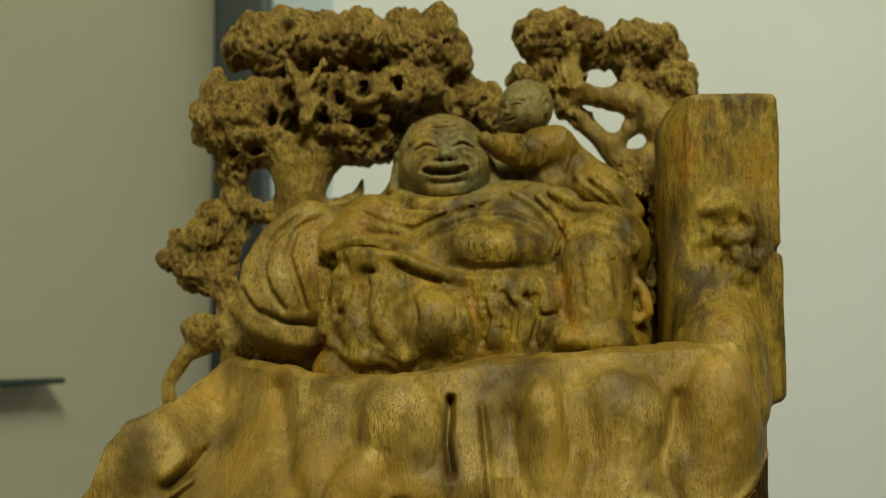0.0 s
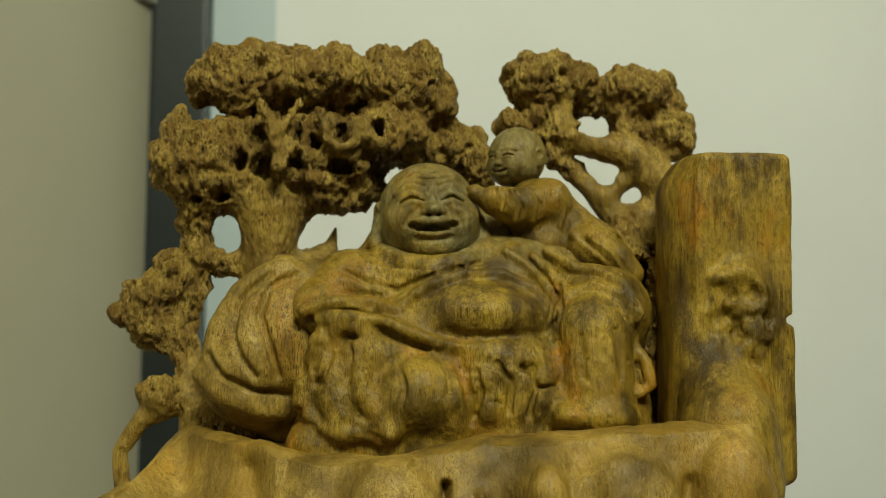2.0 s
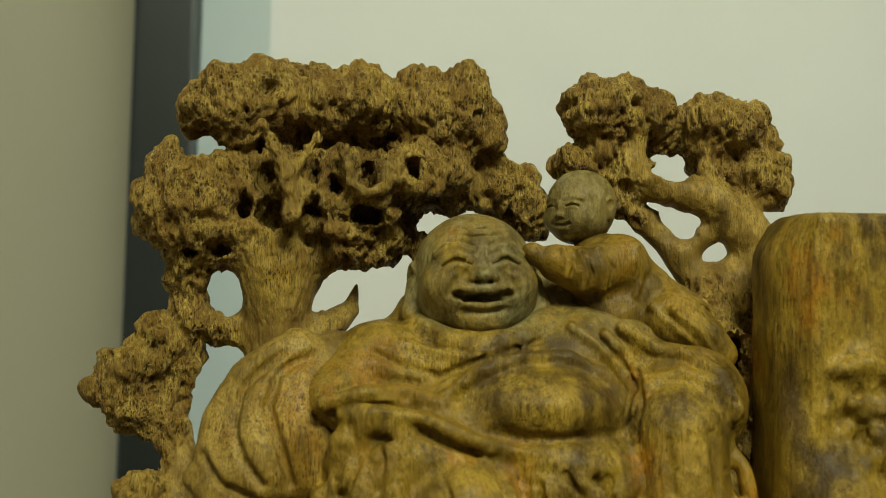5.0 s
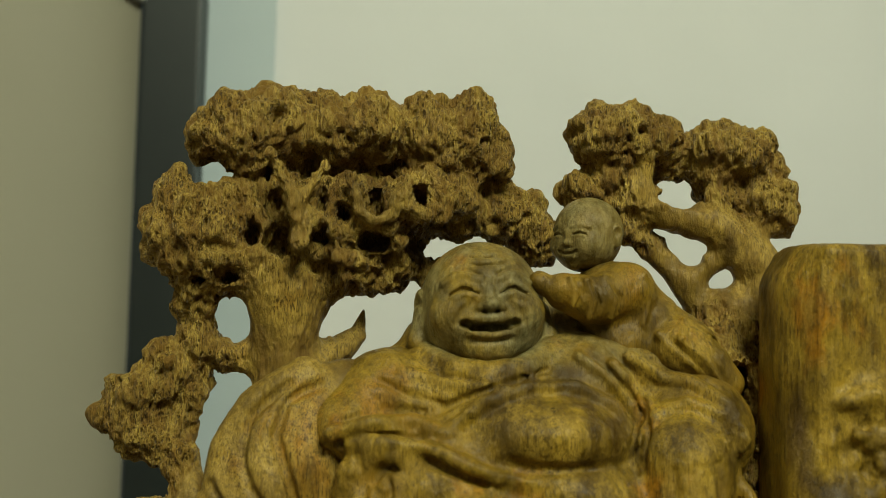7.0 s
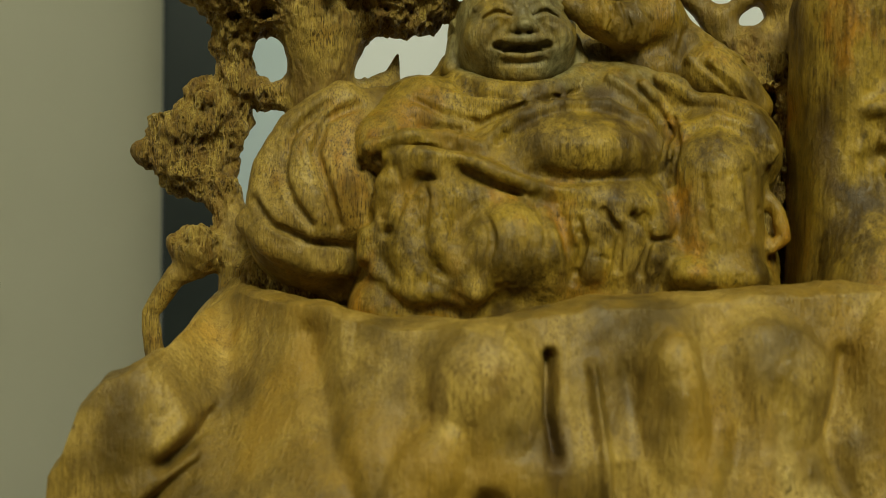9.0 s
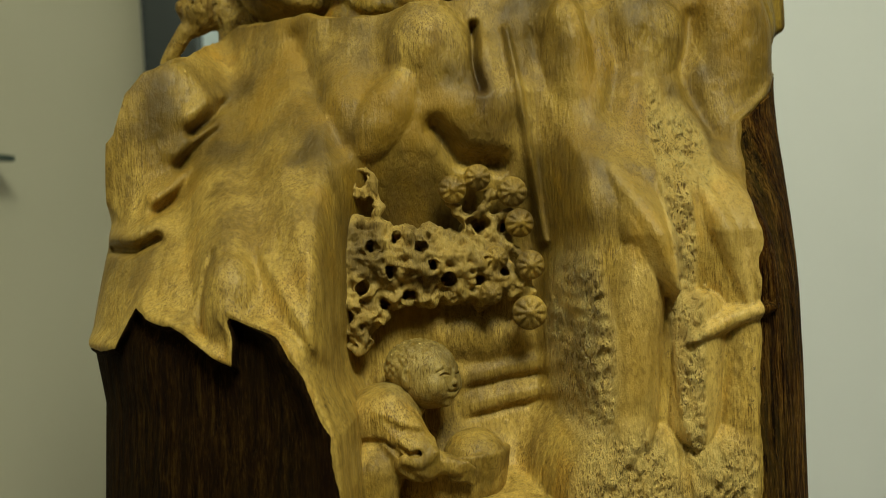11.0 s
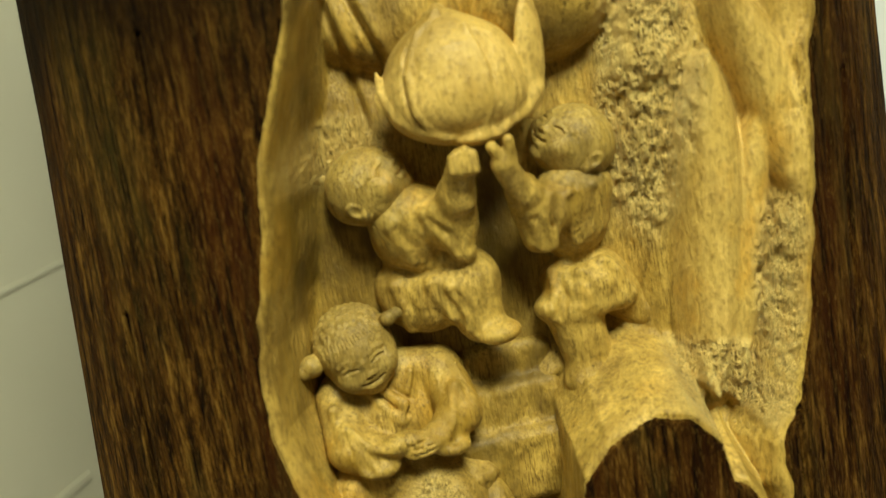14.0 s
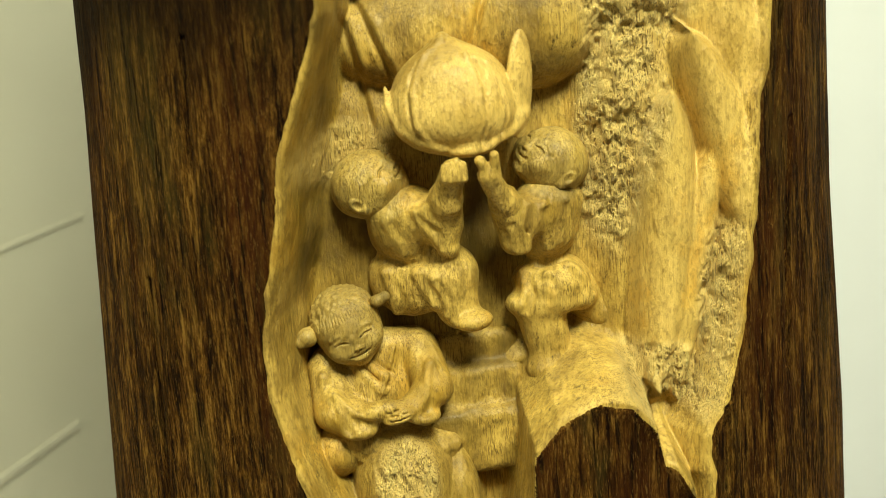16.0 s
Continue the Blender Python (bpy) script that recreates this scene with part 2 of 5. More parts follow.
def quad_mesh(name, verts, quads, attributes=None, normals=None):
    """A smooth mesh from arrays: verts in millimetres (x, y, height over 1 m)."""
    me = bpy.data.meshes.new(name)
    co = np.array(verts, np.float32) * 0.001
    co[:, 2] += 1.0
    co -= np.array(BASE, np.float32)
    me.vertices.add(len(co))
    me.vertices.foreach_set("co", co.ravel())
    me.loops.add(quads.size)
    me.loops.foreach_set("vertex_index", quads.astype(np.int32).ravel())
    me.polygons.add(len(quads))
    me.polygons.foreach_set("loop_start", np.arange(len(quads), dtype=np.int32) * 4)
    me.polygons.foreach_set("use_smooth", np.ones(len(quads), bool))
    me.update(calc_edges=True)
    if normals is not None:
        me.normals_split_custom_set_from_vertices(normals)
    for key, value in (attributes or {}).items():
        me.attributes.new(key, "FLOAT", "POINT").data.foreach_set("value", np.ascontiguousarray(value, np.float32))
    return me


def normals_of(v, q):
    a, b, c, d = (v[q[:, n]] for n in range(4))
    n = np.cross(c - a, d - b)
    out = np.stack([sum(np.bincount(q[:, k], n[:, j], len(v)) for k in range(4)) for j in range(3)], 1)
    return out / np.maximum(np.linalg.norm(out, axis=1, keepdims=True), 1e-9)


def frame_of(forward, up=(0, 0, 1)):
    """Rows: right, forward, up of a thing that faces forward."""
    f = np.array(forward, float)
    f /= np.linalg.norm(f)
    r = np.cross(f, up)
    r /= np.linalg.norm(r)
    return np.array([r, f, np.cross(r, f)])


class Clay:
    """A solid in millimetres: add and carve soft forms, then skin it."""

    def __init__(self, lo, hi, step):
        self.lo, self.step = np.array(lo, float), step
        self.n = np.ceil((np.array(hi, float) - self.lo) / step).astype(int) + 1
        self.d = np.full(self.n, 50.0, np.float32)

    def window(self, lo, hi):
        a = np.clip(np.floor((np.array(lo) - self.lo) / self.step).astype(int), 0, self.n)
        b = np.clip(np.ceil((np.array(hi) - self.lo) / self.step).astype(int) + 1, 0, self.n)
        cut = tuple(slice(x, y) for x, y in zip(a, b))
        axes = [self.lo[k] + self.step * np.arange(a[k], b[k]) for k in range(3)]
        return cut, np.meshgrid(*axes, indexing="ij", sparse=True)

    def put(self, cut, d, k, sign):
        old = self.d[cut]
        d = d.astype(np.float32)
        if sign > 0:
            h = np.maximum(k - np.abs(old - d), 0)
            self.d[cut] = np.minimum(old, d) - h * h / (4 * k)
        else:
            h = np.maximum(k - np.abs(old + d), 0)
            self.d[cut] = np.maximum(old, -d) + h * h / (4 * k)
        return self

    def ball(self, c, r, k=2.0, sign=1, turn=None):
        r = np.array(r if np.ndim(r) else (r, r, r), float)
        reach = (r if turn is None else np.full(3, r.max())) + k + 2 * self.step
        cut, (x, y, z) = self.window(np.array(c) - reach, np.array(c) + reach)
        p = [x - c[0], y - c[1], z - c[2]]
        if turn is not None:
            p = [turn[n][0] * p[0] + turn[n][1] * p[1] + turn[n][2] * p[2] for n in range(3)]
        k0 = np.sqrt(sum((p[n] / r[n]) ** 2 for n in range(3)))
        k1 = np.sqrt(sum((p[n] / r[n] ** 2) ** 2 for n in range(3))) + 1e-6
        return self.put(cut, k0 * (k0 - 1) / k1, k, sign)

    def limb(self, points, radii, k=2.0, sign=1):
        """A soft rod through points; radii: one, or one a point."""
        radii = np.broadcast_to(np.array(radii, float), len(points))
        points = np.array(points, float)
        reach = radii.max() + k + 2 * self.step
        whole, grid = self.window(points.min(0) - reach, points.max(0) + reach)
        total = np.full([s.stop - s.start for s in whole], 50.0, np.float32)
        for a, b, ra, rb in zip(points, points[1:], radii, radii[1:]):
            cut, (x, y, z) = self.window(np.minimum(a, b) - reach, np.maximum(a, b) + reach)
            e = b - a
            t = np.clip(((x - a[0]) * e[0] + (y - a[1]) * e[1] + (z - a[2]) * e[2]) / max(e @ e, 1e-9), 0, 1)
            d = np.sqrt((x - a[0] - t * e[0]) ** 2 + (y - a[1] - t * e[1]) ** 2 + (z - a[2] - t * e[2]) ** 2)
            d = (d - (ra + (rb - ra) * t)).astype(np.float32)
            sub = tuple(slice(s.start - w.start, s.stop - w.start) for s, w in zip(cut, whole))
            total[sub] = np.minimum(total[sub], d)
        return self.put(whole, total, k, sign)

    def slab(self, lo, hi, rounding=2.0, k=1.0, sign=1):
        lo, hi = np.array(lo, float), np.array(hi, float)
        reach = k + 2 * self.step
        cut, p = self.window(lo - reach, hi + reach)
        q = [np.abs(p[n] - (lo[n] + hi[n]) / 2) - (hi[n] - lo[n]) / 2 + rounding for n in range(3)]
        d = np.sqrt(sum(np.maximum(v, 0) ** 2 for v in q)) + np.minimum(np.maximum(np.maximum(q[0], q[1]), q[2]), 0) - rounding
        return self.put(cut, d, k, sign)

    def front(self, x, h):
        """How far back the surface lies, seen along +y at x and height h."""
        i, k = int(round((x - self.lo[0]) / self.step)), int(round((h - self.lo[2]) / self.step))
        column = self.d[min(max(i, 0), self.n[0] - 1), :, min(max(k, 0), self.n[2] - 1)]
        inside = np.flatnonzero(column < 0)
        return self.lo[1] + self.step * (inside[0] if len(inside) else self.n[1] * 0.5)

    def trace(self, points, r, k=1.0, sign=1, proud=0.5):
        """A ridge (or a channel) along a broken line of (x, h) that follows the surface. proud: how much of the rod stands out."""
        dense = []
        for (ax, ah), (bx, bh) in zip(points, points[1:]):
            n = max(2, int(math.hypot(bx - ax, bh - ah) / 2.0))
            dense += [(ax + (bx - ax) * m / n, ah + (bh - ah) * m / n) for m in range(n)]
        dense.append(points[-1])
        y = np.array([self.front(*p) for p in dense])
        y = np.convolve(np.pad(y, 2, mode="edge"), np.ones(5) / 5, "valid")
        return self.limb([(p[0], v + r * (1 - 2 * proud) if sign > 0 else v - r * (1 - 2 * proud), p[1]) for p, v in zip(dense, y)], r, k, sign)

    def skin(self):
        """Vertices and quads of the surface."""
        d = self.d
        inside = d < 0
        total = sum(inside[a:a + d.shape[0] - 1, b:b + d.shape[1] - 1, c:c + d.shape[2] - 1].astype(np.int8) for a in (0, 1) for b in (0, 1) for c in (0, 1))
        cells = np.argwhere((total > 0) & (total < 8))
        index = np.full(total.shape, -1, np.int32)
        index[tuple(cells.T)] = np.arange(len(cells))
        corner = {o: d[cells[:, 0] + o[0], cells[:, 1] + o[1], cells[:, 2] + o[2]] for o in [(a, b, c) for a in (0, 1) for b in (0, 1) for c in (0, 1)]}
        where, count = np.zeros((len(cells), 3)), np.zeros(len(cells))
        for o in corner:
            for axis in range(3):
                if o[axis]:
                    continue
                e = tuple(v + (n == axis) for n, v in enumerate(o))
                u, w = corner[o], corner[e]
                hit = (u < 0) != (w < 0)
                t = np.where(hit, u / np.where(hit, u - w, 1), 0)
                at = np.array(o, float) + t[:, None] * (np.arange(3) == axis)
                where += at * hit[:, None]
                count += hit
        verts = self.lo + self.step * (cells + where / count[:, None])
        quads = []
        for axis in range(3):
            b, c = (axis + 1) % 3, (axis + 2) % 3
            one = np.take(inside, range(0, d.shape[axis] - 1), axis)
            two = np.take(inside, range(1, d.shape[axis]), axis)
            at = np.argwhere(one != two)
            at = at[(at[:, b] > 0) & (at[:, c] > 0) & (at[:, b] < d.shape[b] - 1) & (at[:, c] < d.shape[c] - 1)]
            flip = ~one[tuple(at.T)]
            ring = []
            for db, dc in ((-1, -1), (0, -1), (0, 0), (-1, 0)):
                s = at.copy()
                s[:, b] += db
                s[:, c] += dc
                ring.append(index[tuple(s.T)])
            q = np.stack(ring, 1)
            q[flip] = q[flip][:, ::-1]
            quads.append(q)
        return verts, np.concatenate(quads)


def clay_part(name, clay, mat, parent, label="", rough=None, grey=None, darkened=None, browned=None, extra=(), crumb=None):
    """Skins clay, roughens it along its normals and links it. rough, grey, stain: functions of the points; extra: (vertices, quads) that join the mesh."""
    v, q = clay.skin()
    n = normals_of(v, q)
    if rough:
        v = v + n * rough(v)[:, None]
    for more, faces in extra:
        q = np.concatenate([q, faces + len(v)])
        v = np.concatenate([v, more])
    zero = np.zeros(len(v))
    me = quad_mesh(name, v, q, {"grey": grey(v) if grey else zero, "darkened": darkened(v) if darkened else zero, "browned": browned(v) if browned else zero, "crumb": crumb(v) if crumb else zero})
    return part(name, me, mat, parent, label)


def spot(v, c, r):
    """A soft patch, 1 at c and 0 beyond r."""
    d = np.linalg.norm((v - np.array(c, float)) / np.array(r, float), axis=1)
    return np.clip(1.3 - 1.3 * d, 0, 1)

# ---- the room ----


def room_box(name, lo, hi, mat, label, bevel=0.0, category="wall"):
    return tagged(part(name, box(bmesh.new(), lo, hi, bevel), mat), label, category, kind="structure")


def leaning_wall(name, a, b, thick, z0, z1, mat, label):
    """An upright wall from a to b on the plan, thick to its left side."""
    (ax, ay), (bx, by) = a, b
    e = Vector((bx - ax, by - ay)).normalized()
    n = Vector((-e.y, e.x)) * thick
    bm = bmesh.new()
    low = [bm.verts.new((x, y, z0)) for x, y in ((ax, ay), (bx, by), (bx + n.x, by + n.y), (ax + n.x, ay + n.y))]
    top = [bm.verts.new((v.co.x, v.co.y, z1)) for v in low]
    bm.faces.new(low[::-1])
    bm.faces.new(top)
    for k in range(4):
        bm.faces.new((low[k], low[(k + 1) % 4], top[(k + 1) % 4], top[k]))
    bmesh.ops.recalc_face_normals(bm, faces=bm.faces)
    return tagged(part(name, bm, mat), label, "wall", kind="structure")


# The floor is out of view; brown, so that it throws little light back.
room_box("floor", (-2.2, -2.6, -0.1), (2.4, 1.2, 0.0), FLOOR_MAT, "unseen brown tiled floor that cuts bounced light", category="floor")
room_box("ceiling", (-2.2, -2.6, 2.4), (2.4, 1.2, 2.5), WALL_WHITE, "plain white ceiling", category="ceiling")
room_box("wall_north", (-0.13, 0.86, 0.0), (2.4, 0.96, 2.4), WALL_WHITE, "white plastered wall with small specks behind the carving")
leaning_wall("wall_west", (-1.4242, -2.5964), (-0.170, 0.826), 0.08, 0.0, 2.4, WALL_CREAM, "cream painted side wall beside the dark frame")
# Unseen walls, dark tan so that less fill light reaches the carving.
room_box("wall_south", (-2.2, -2.6, 0.0), (2.4, -2.5, 2.4), WALL_TAN, "unseen tan wall across the room that cuts bounced light")
room_box("wall_east", (2.3, -2.5, 0.0), (2.4, 0.86, 2.4), WALL_TAN, "unseen tan side wall of the room that cuts bounced light")
room_box("trim", (-0.168, 0.82, 0.0), (-0.131, 0.90, 2.4), FRAME, "dark grey metal door frame post", 0.002, "frame")
room_box("trim", (-0.1305, 0.852, 0.0), (-0.085, 0.872, 2.4), PALE_STRIP, "pale blue grey strip beside the dark frame", 0.001, "trim")


def shelf_or_strip(z, near, far, out, thick, label, mat=GLASS_EDGE):
    """A shelf or a thin strip on the side wall; near and far: how far along the wall from the frame."""
    e = Vector((-1.01, -2.756)).normalized()
    n = Vector((-e.y, e.x))
    bm = bmesh.new()
    pts = [Vector((-0.170, 0.826)) + e * s + n * o for s, o in ((near, 0.0), (far, 0.0), (far, out), (near, out))]
    low = [bm.verts.new((p.x, p.y, z)) for p in pts]
    top = [bm.verts.new((p.x, p.y, z + thick)) for p in pts]
    bm.faces.new(low)
    bm.faces.new(top[::-1])
    for k in range(4):
        bm.faces.new((low[k], top[k], top[(k + 1) % 4], low[(k + 1) % 4]))
    bmesh.ops.recalc_face_normals(bm, faces=bm.faces)
    bmesh.ops.bevel(bm, geom=bm.edges[:], offset=min(0.0008, 0.25 * thick, 0.25 * out), segments=1, affect="EDGES")
    return tagged(part("shelf_or_strip", bm, mat), label, "shelf", "shelves on the side wall")


shelf_or_strip(1.182, 0.18, 0.75, 0.016, 0.0035, "thin dark green glass shelf fixed to the cream wall")
# Two thin strips, barely proud of the wall, draw faint lines across it.
shelf_or_strip(0.919, 0.13, 0.75, 0.001, 0.0030, "thin pale grey strip along the cream wall", PALE_LINE)
shelf_or_strip(0.798, 0.17, 0.75, 0.0015, 0.0050, "thin pale grey strip low on the cream wall", PALE_LINE)

# Added white block that stands in for a bright spot of light on the wall.
switch = tagged(new("bright_spot_block"), "small white block in place of a bright spot of light on the cream wall", "switch")
switch.matrix_world = pose(-0.1765, 0.812, 1.489, 0, 0, -20.1)
part("plate", box(bmesh.new(), (0.0, -0.014, -0.022), (0.007, 0.014, 0.022), 0.002), STAND_MAT, switch)
part("front_pad", box(bmesh.new(), (0.0065, -0.007, -0.012), (0.0095, 0.007, 0.012), 0.001), STAND_MAT, switch)

stand = tagged(new("display_stand"), "white painted stand that carries the wood carving", "stand")
part("top", box(bmesh.new(), (-0.17, 0.24, 0.785), (0.15, 0.47, 0.81), 0.004), STAND_MAT, stand)
part("body", box(bmesh.new(), (-0.15, 0.26, 0.0), (0.13, 0.45, 0.785), 0.003), STAND_MAT, stand)

lamp = tagged(new("ceiling_lamp"), "round white ceiling lamp with a warm diffuser", "lamp")
lamp.location = (LAMP[0], LAMP[1], 2.4)
bm = bmesh.new()
bmesh.ops.create_cone(bm, cap_ends=True, segments=48, radius1=0.35, radius2=0.33, depth=0.05, matrix=Matrix.Translation((0, 0, -0.025)))
part("housing", bm, STAND_MAT, lamp)
bm = bmesh.new()
bmesh.ops.create_cone(bm, cap_ends=True, segments=48, radius1=0.31, radius2=0.315, depth=0.012, matrix=Matrix.Translation((0, 0, -0.056)))
part("diffuser", bm, GLOW, lamp, "glowing warm diffuser")

# ---- the carving ----
carving = tagged(new("wood_carving"), "tall carved tree trunk with seated figures, pine trees and dark bark", "carving")
carving.location = BASE


def line(x, points):
    """A broken line through (x, value) pairs."""
    return np.interp(x, [p[0] for p in points], [p[1] for p in points])


def smooth_min(a, b, k):
    h = np.maximum(k - np.abs(a - b), 0)
    return np.minimum(a, b) - h * h / (4 * k)


def step_up(x, a, b):
    t = np.clip((x - a) / (b - a), 0, 1)
    return t * t * (3 - 2 * t)


def ragged(x, size, much, seed=0.0):
    p = np.stack([x / size, 0 * x + seed, 0 * x + 3.1], 1)
    return much * (cloud(p, 1.0, 3)) * 2


TRUNK_LEFT = [(-195, -131), (-93, -125), (-43, -121), (21, -116), (83, -113), (101, -116), (134, -111), (157, -109), (205, -104)]
TRUNK_RIGHT = [(-195, 103), (-121, 99), (-87, 98), (-50, 96), (-16, 94), (32, 93), (90, 94), (150, 95), (180, 97), (205, 99)]
TRUNK_TOP = [(-135, 146), (-115, 160), (-111, 171), (-104, 177), (-94, 180), (-86, 183), (-74, 192), (-64, 197), (-49, 195), (-31, 191), (-15, 191), (4, 196), (28, 198), (53, 201), (80, 204), (120, 205)]
BARK_LEFT = [(-195, -20), (-135, -35), (-100, -50), (-79, -62), (-67, -66), (-49, -70), (-30, -69), (-11, -65), (8, -61), (25, -55), (43, -48), (63, -47), (78, -48), (93, -54), (102, -59), (108, -66), (140, -66)]
BARK_LEFT_TOP = [(-130, 99), (-115, 100), (-103, 100), (-95, 111), (-86, 106), (-82, 104.5), (-77, 98), (-73, 97), (-69, 104), (-65, 107), (-58, 103), (-45, 90)]
BARK_RIGHT = [(-195, 44), (-91, 42), (-73, 42), (-68, 44), (-64, 47), (-44, 53), (-17, 57), (0, 58), (13, 60), (19, 62), (51, 64), (77, 66), (97, 68), (115, 68), (135, 71), (153, 75), (160, 84), (168, 93), (180, 130)]
STUMP_TOP = [(-12, -110), (-7, -84), (-6, -70), (1, -62), (12, -58), (20, -60), (26, -68), (28, -78), (31, -79), (36, -88), (40, -110)]


def trunk_outer(x, h):
    left, right = line(h, TRUNK_LEFT), line(h, TRUNK_RIGHT)
    u = np.clip(np.abs((x - (left + right) / 2) / ((right - left) / 2)), 0, 1)
    y = 339 - 67 * np.maximum(1 - u**2.4, 0) ** (1 / 2.0)
    y = y + line(x, [(-120, 55), (-108, 60), (-83, 96), (-70, 82), (-45, 64), (-20, 60), (10, 58), (60, 46), (98, 20)]) * step_up(h, 95, 205)
    return y + np.where(u > 0.999, 40, 0)


def mound(y, x, h, cx, ch, rx, rh, front, depth, k=3.0, lean=0.0):
    """Raises a soft pillow out of the relief: its crest at front, its rim depth further back."""
    ux, uh = x - cx - lean * (h - ch), h - ch
    q = (ux / rx) ** 2 + (uh / rh) ** 2
    skirt = 2.6 * min(rx, rh) * np.maximum(np.sqrt(q) - 1, 0)
    return smooth_min(y, front + depth * (1 - np.sqrt(np.maximum(1 - q / 1.001, 0))) + skirt, k)


def leaf(y, x, h, base, tip, wide, front, depth, k=0.8, blunt=1.6, bend=0.0):
    """Raises a blade from base to tip (x, h), flat in the middle, with a clean edge."""
    ex, eh = tip[0] - base[0], tip[1] - base[1]
    n = math.hypot(ex, eh)
    s = ((x - base[0]) * ex + (h - base[1]) * eh) / (n * n)
    c = ((x - base[0]) * eh - (h - base[1]) * ex) / n + bend * (4 * s * (1 - s))
    w = wide * np.maximum(1 - np.abs(2 * s - 1) ** (2 * blunt), 1e-3) ** 0.6
    q = np.minimum(np.abs(c) / np.maximum(w, 0.4), 1)
    off = np.maximum(np.abs(c) - w, 0) + n * np.maximum(np.maximum(-s, s - 1), 0)
    blade = front + depth * q**2.5 + 1.2 * depth * np.abs(np.clip(s, 0, 1) - 0.5) ** 3 + 2.6 * off
    return smooth_min(y, blade, k)


def groove(y, x, h, points, wide, deep):
    """Cuts a narrow channel along a broken line of (x, h)."""
    best = np.full(len(x), 1e9)
    for (ax, ah), (bx, bh) in zip(points, points[1:]):
        ex, eh = bx - ax, bh - ah
        t = np.clip(((x - ax) * ex + (h - ah) * eh) / (ex * ex + eh * eh), 0, 1)
        best = np.minimum(best, (x - ax - t * ex) ** 2 + (h - ah - t * eh) ** 2)
    return y + deep * np.exp(-best / (wide * wide))


def between(v, a, b, soft):
    return step_up(v, a - soft, a + soft) * (1 - step_up(v, b - soft, b + soft))


def patch_mask(x, h, cx, ch, rx, rh, soft=0.35):
    q = np.sqrt(((x - cx) / rx) ** 2 + ((h - ch) / rh) ** 2)
    return 1 - step_up(q, 1 - soft, 1 + soft * 0.4)


def build_trunk():
    low, rows_up, rows_back = -188.0, 690, 70
    nx, at_l, at_r, at_top = 474, 112, 404, 525    # columns that follow the torn edges, and the row along the bark's top
    col = np.arange(nx)
    fa = np.clip(col / at_l, 0, 1) ** 1.3
    fm = np.clip((col - at_l) / (at_r - at_l), 0, 1)
    fb = 1 - (1 - np.clip((col - at_r) / (nx - 1 - at_r), 0, 1)) ** 1.4
    x0 = -118 + 63 * fa + 119 * fm + 37 * fb
    top = np.interp(x0, *zip(*TRUNK_TOP))[:, None]
    H = low + (top - low) * np.linspace(0, 1, rows_up)[None, :]
    mid = H[:, at_top][:, None]
    x_top = -115.5 + (-58.5 + 115.5) * fa + 120 * fm
    edge = line(x_top, BARK_LEFT_TOP) + ragged(x_top, 6, 2.0, 9.0) + ragged(x_top, 2.4, 0.4, 2.0)
    weight = 1 - step_up(col.astype(float), at_l, at_l + 60)
    want = mid + (edge[:, None] - mid) * weight[:, None]
    H = np.where(np.arange(rows_up)[None, :] <= at_top, low + (H - low) * (want - low) / (mid - low), top - (top - H) * (top - want) / (top - mid))
    jag = (ragged(H.ravel(), 7, 1.5) + ragged(H.ravel(), 2.6, 0.3, 5.0)).reshape(H.shape)
    left, right = line(H, TRUNK_LEFT), line(H, TRUNK_RIGHT)
    torn_l = line(H, BARK_LEFT) + jag
    torn_r = np.minimum(line(H, BARK_RIGHT) + jag, right - 3)
    X = left + (torn_l - left) * fa[:, None] + (torn_r - torn_l) * fm[:, None] + (right - torn_r) * fb[:, None]
    for n in range(nx):                            # a grid row follows the stump's rim
        rim_h = line(X[n], STUMP_TOP) + 0.6 * (ragged(X[n], 6, 2.4, 9.0) + ragged(X[n], 2.4, 0.8, 2.0))
        k = int(np.abs(rim_h - H[n]).argmin())
        if abs(rim_h[k] - H[n, k]) < 0.4 and 0 < k < rows_up - 1:
            H[n, k] = rim_h[k]
    in_left = ((col[:, None] <= at_l) & (np.arange(rows_up)[None, :] <= at_top)).ravel()
    x, h = X.ravel(), H.ravel()
    outer = trunk_outer(x, h)
    p3 = np.stack([x, 0.3 * outer, h], 1)
    # where the bark is left standing
    jag = ragged(h, 7, 1.5) + ragged(h, 2.6, 0.3, 5.0)
    jag2 = ragged(x, 6, 2.4, 9.0) + ragged(x, 2.4, 0.8, 2.0)
    bark_l = np.minimum(line(h, BARK_LEFT) + jag - x, np.repeat(edge, rows_up) - h)
    bark_r = x - line(h, BARK_RIGHT) - jag
    stump = np.minimum(line(x, STUMP_TOP) + 0.6 * jag2 - h, 30 - np.abs(x - 12))
    inside = -np.maximum(np.maximum(bark_l, bark_r), stump)   # distance into the carved field
    bark = in_left | (bark_r > -0.05) | (stump > -0.1)
    even = -np.maximum.reduce([np.minimum(line(h, BARK_LEFT) - x, line(x, BARK_LEFT_TOP) - h), x - line(h, BARK_RIGHT), np.minimum(line(x, STUMP_TOP) - h, 30 - np.abs(x - 12))])
    even = np.maximum(even + 1.5 * cloud(p3, 14, 2), 0.02)
    owner, names = np.zeros(len(x), int), []

    def claim(raised, before, name, label):
        """Notes which raised form the surface belongs to."""
        names.append((name, label))
        owner[raised < before - 0.5] = len(names)
        return raised

    # hollow floor
    right_side = step_up(x, 12, 26)
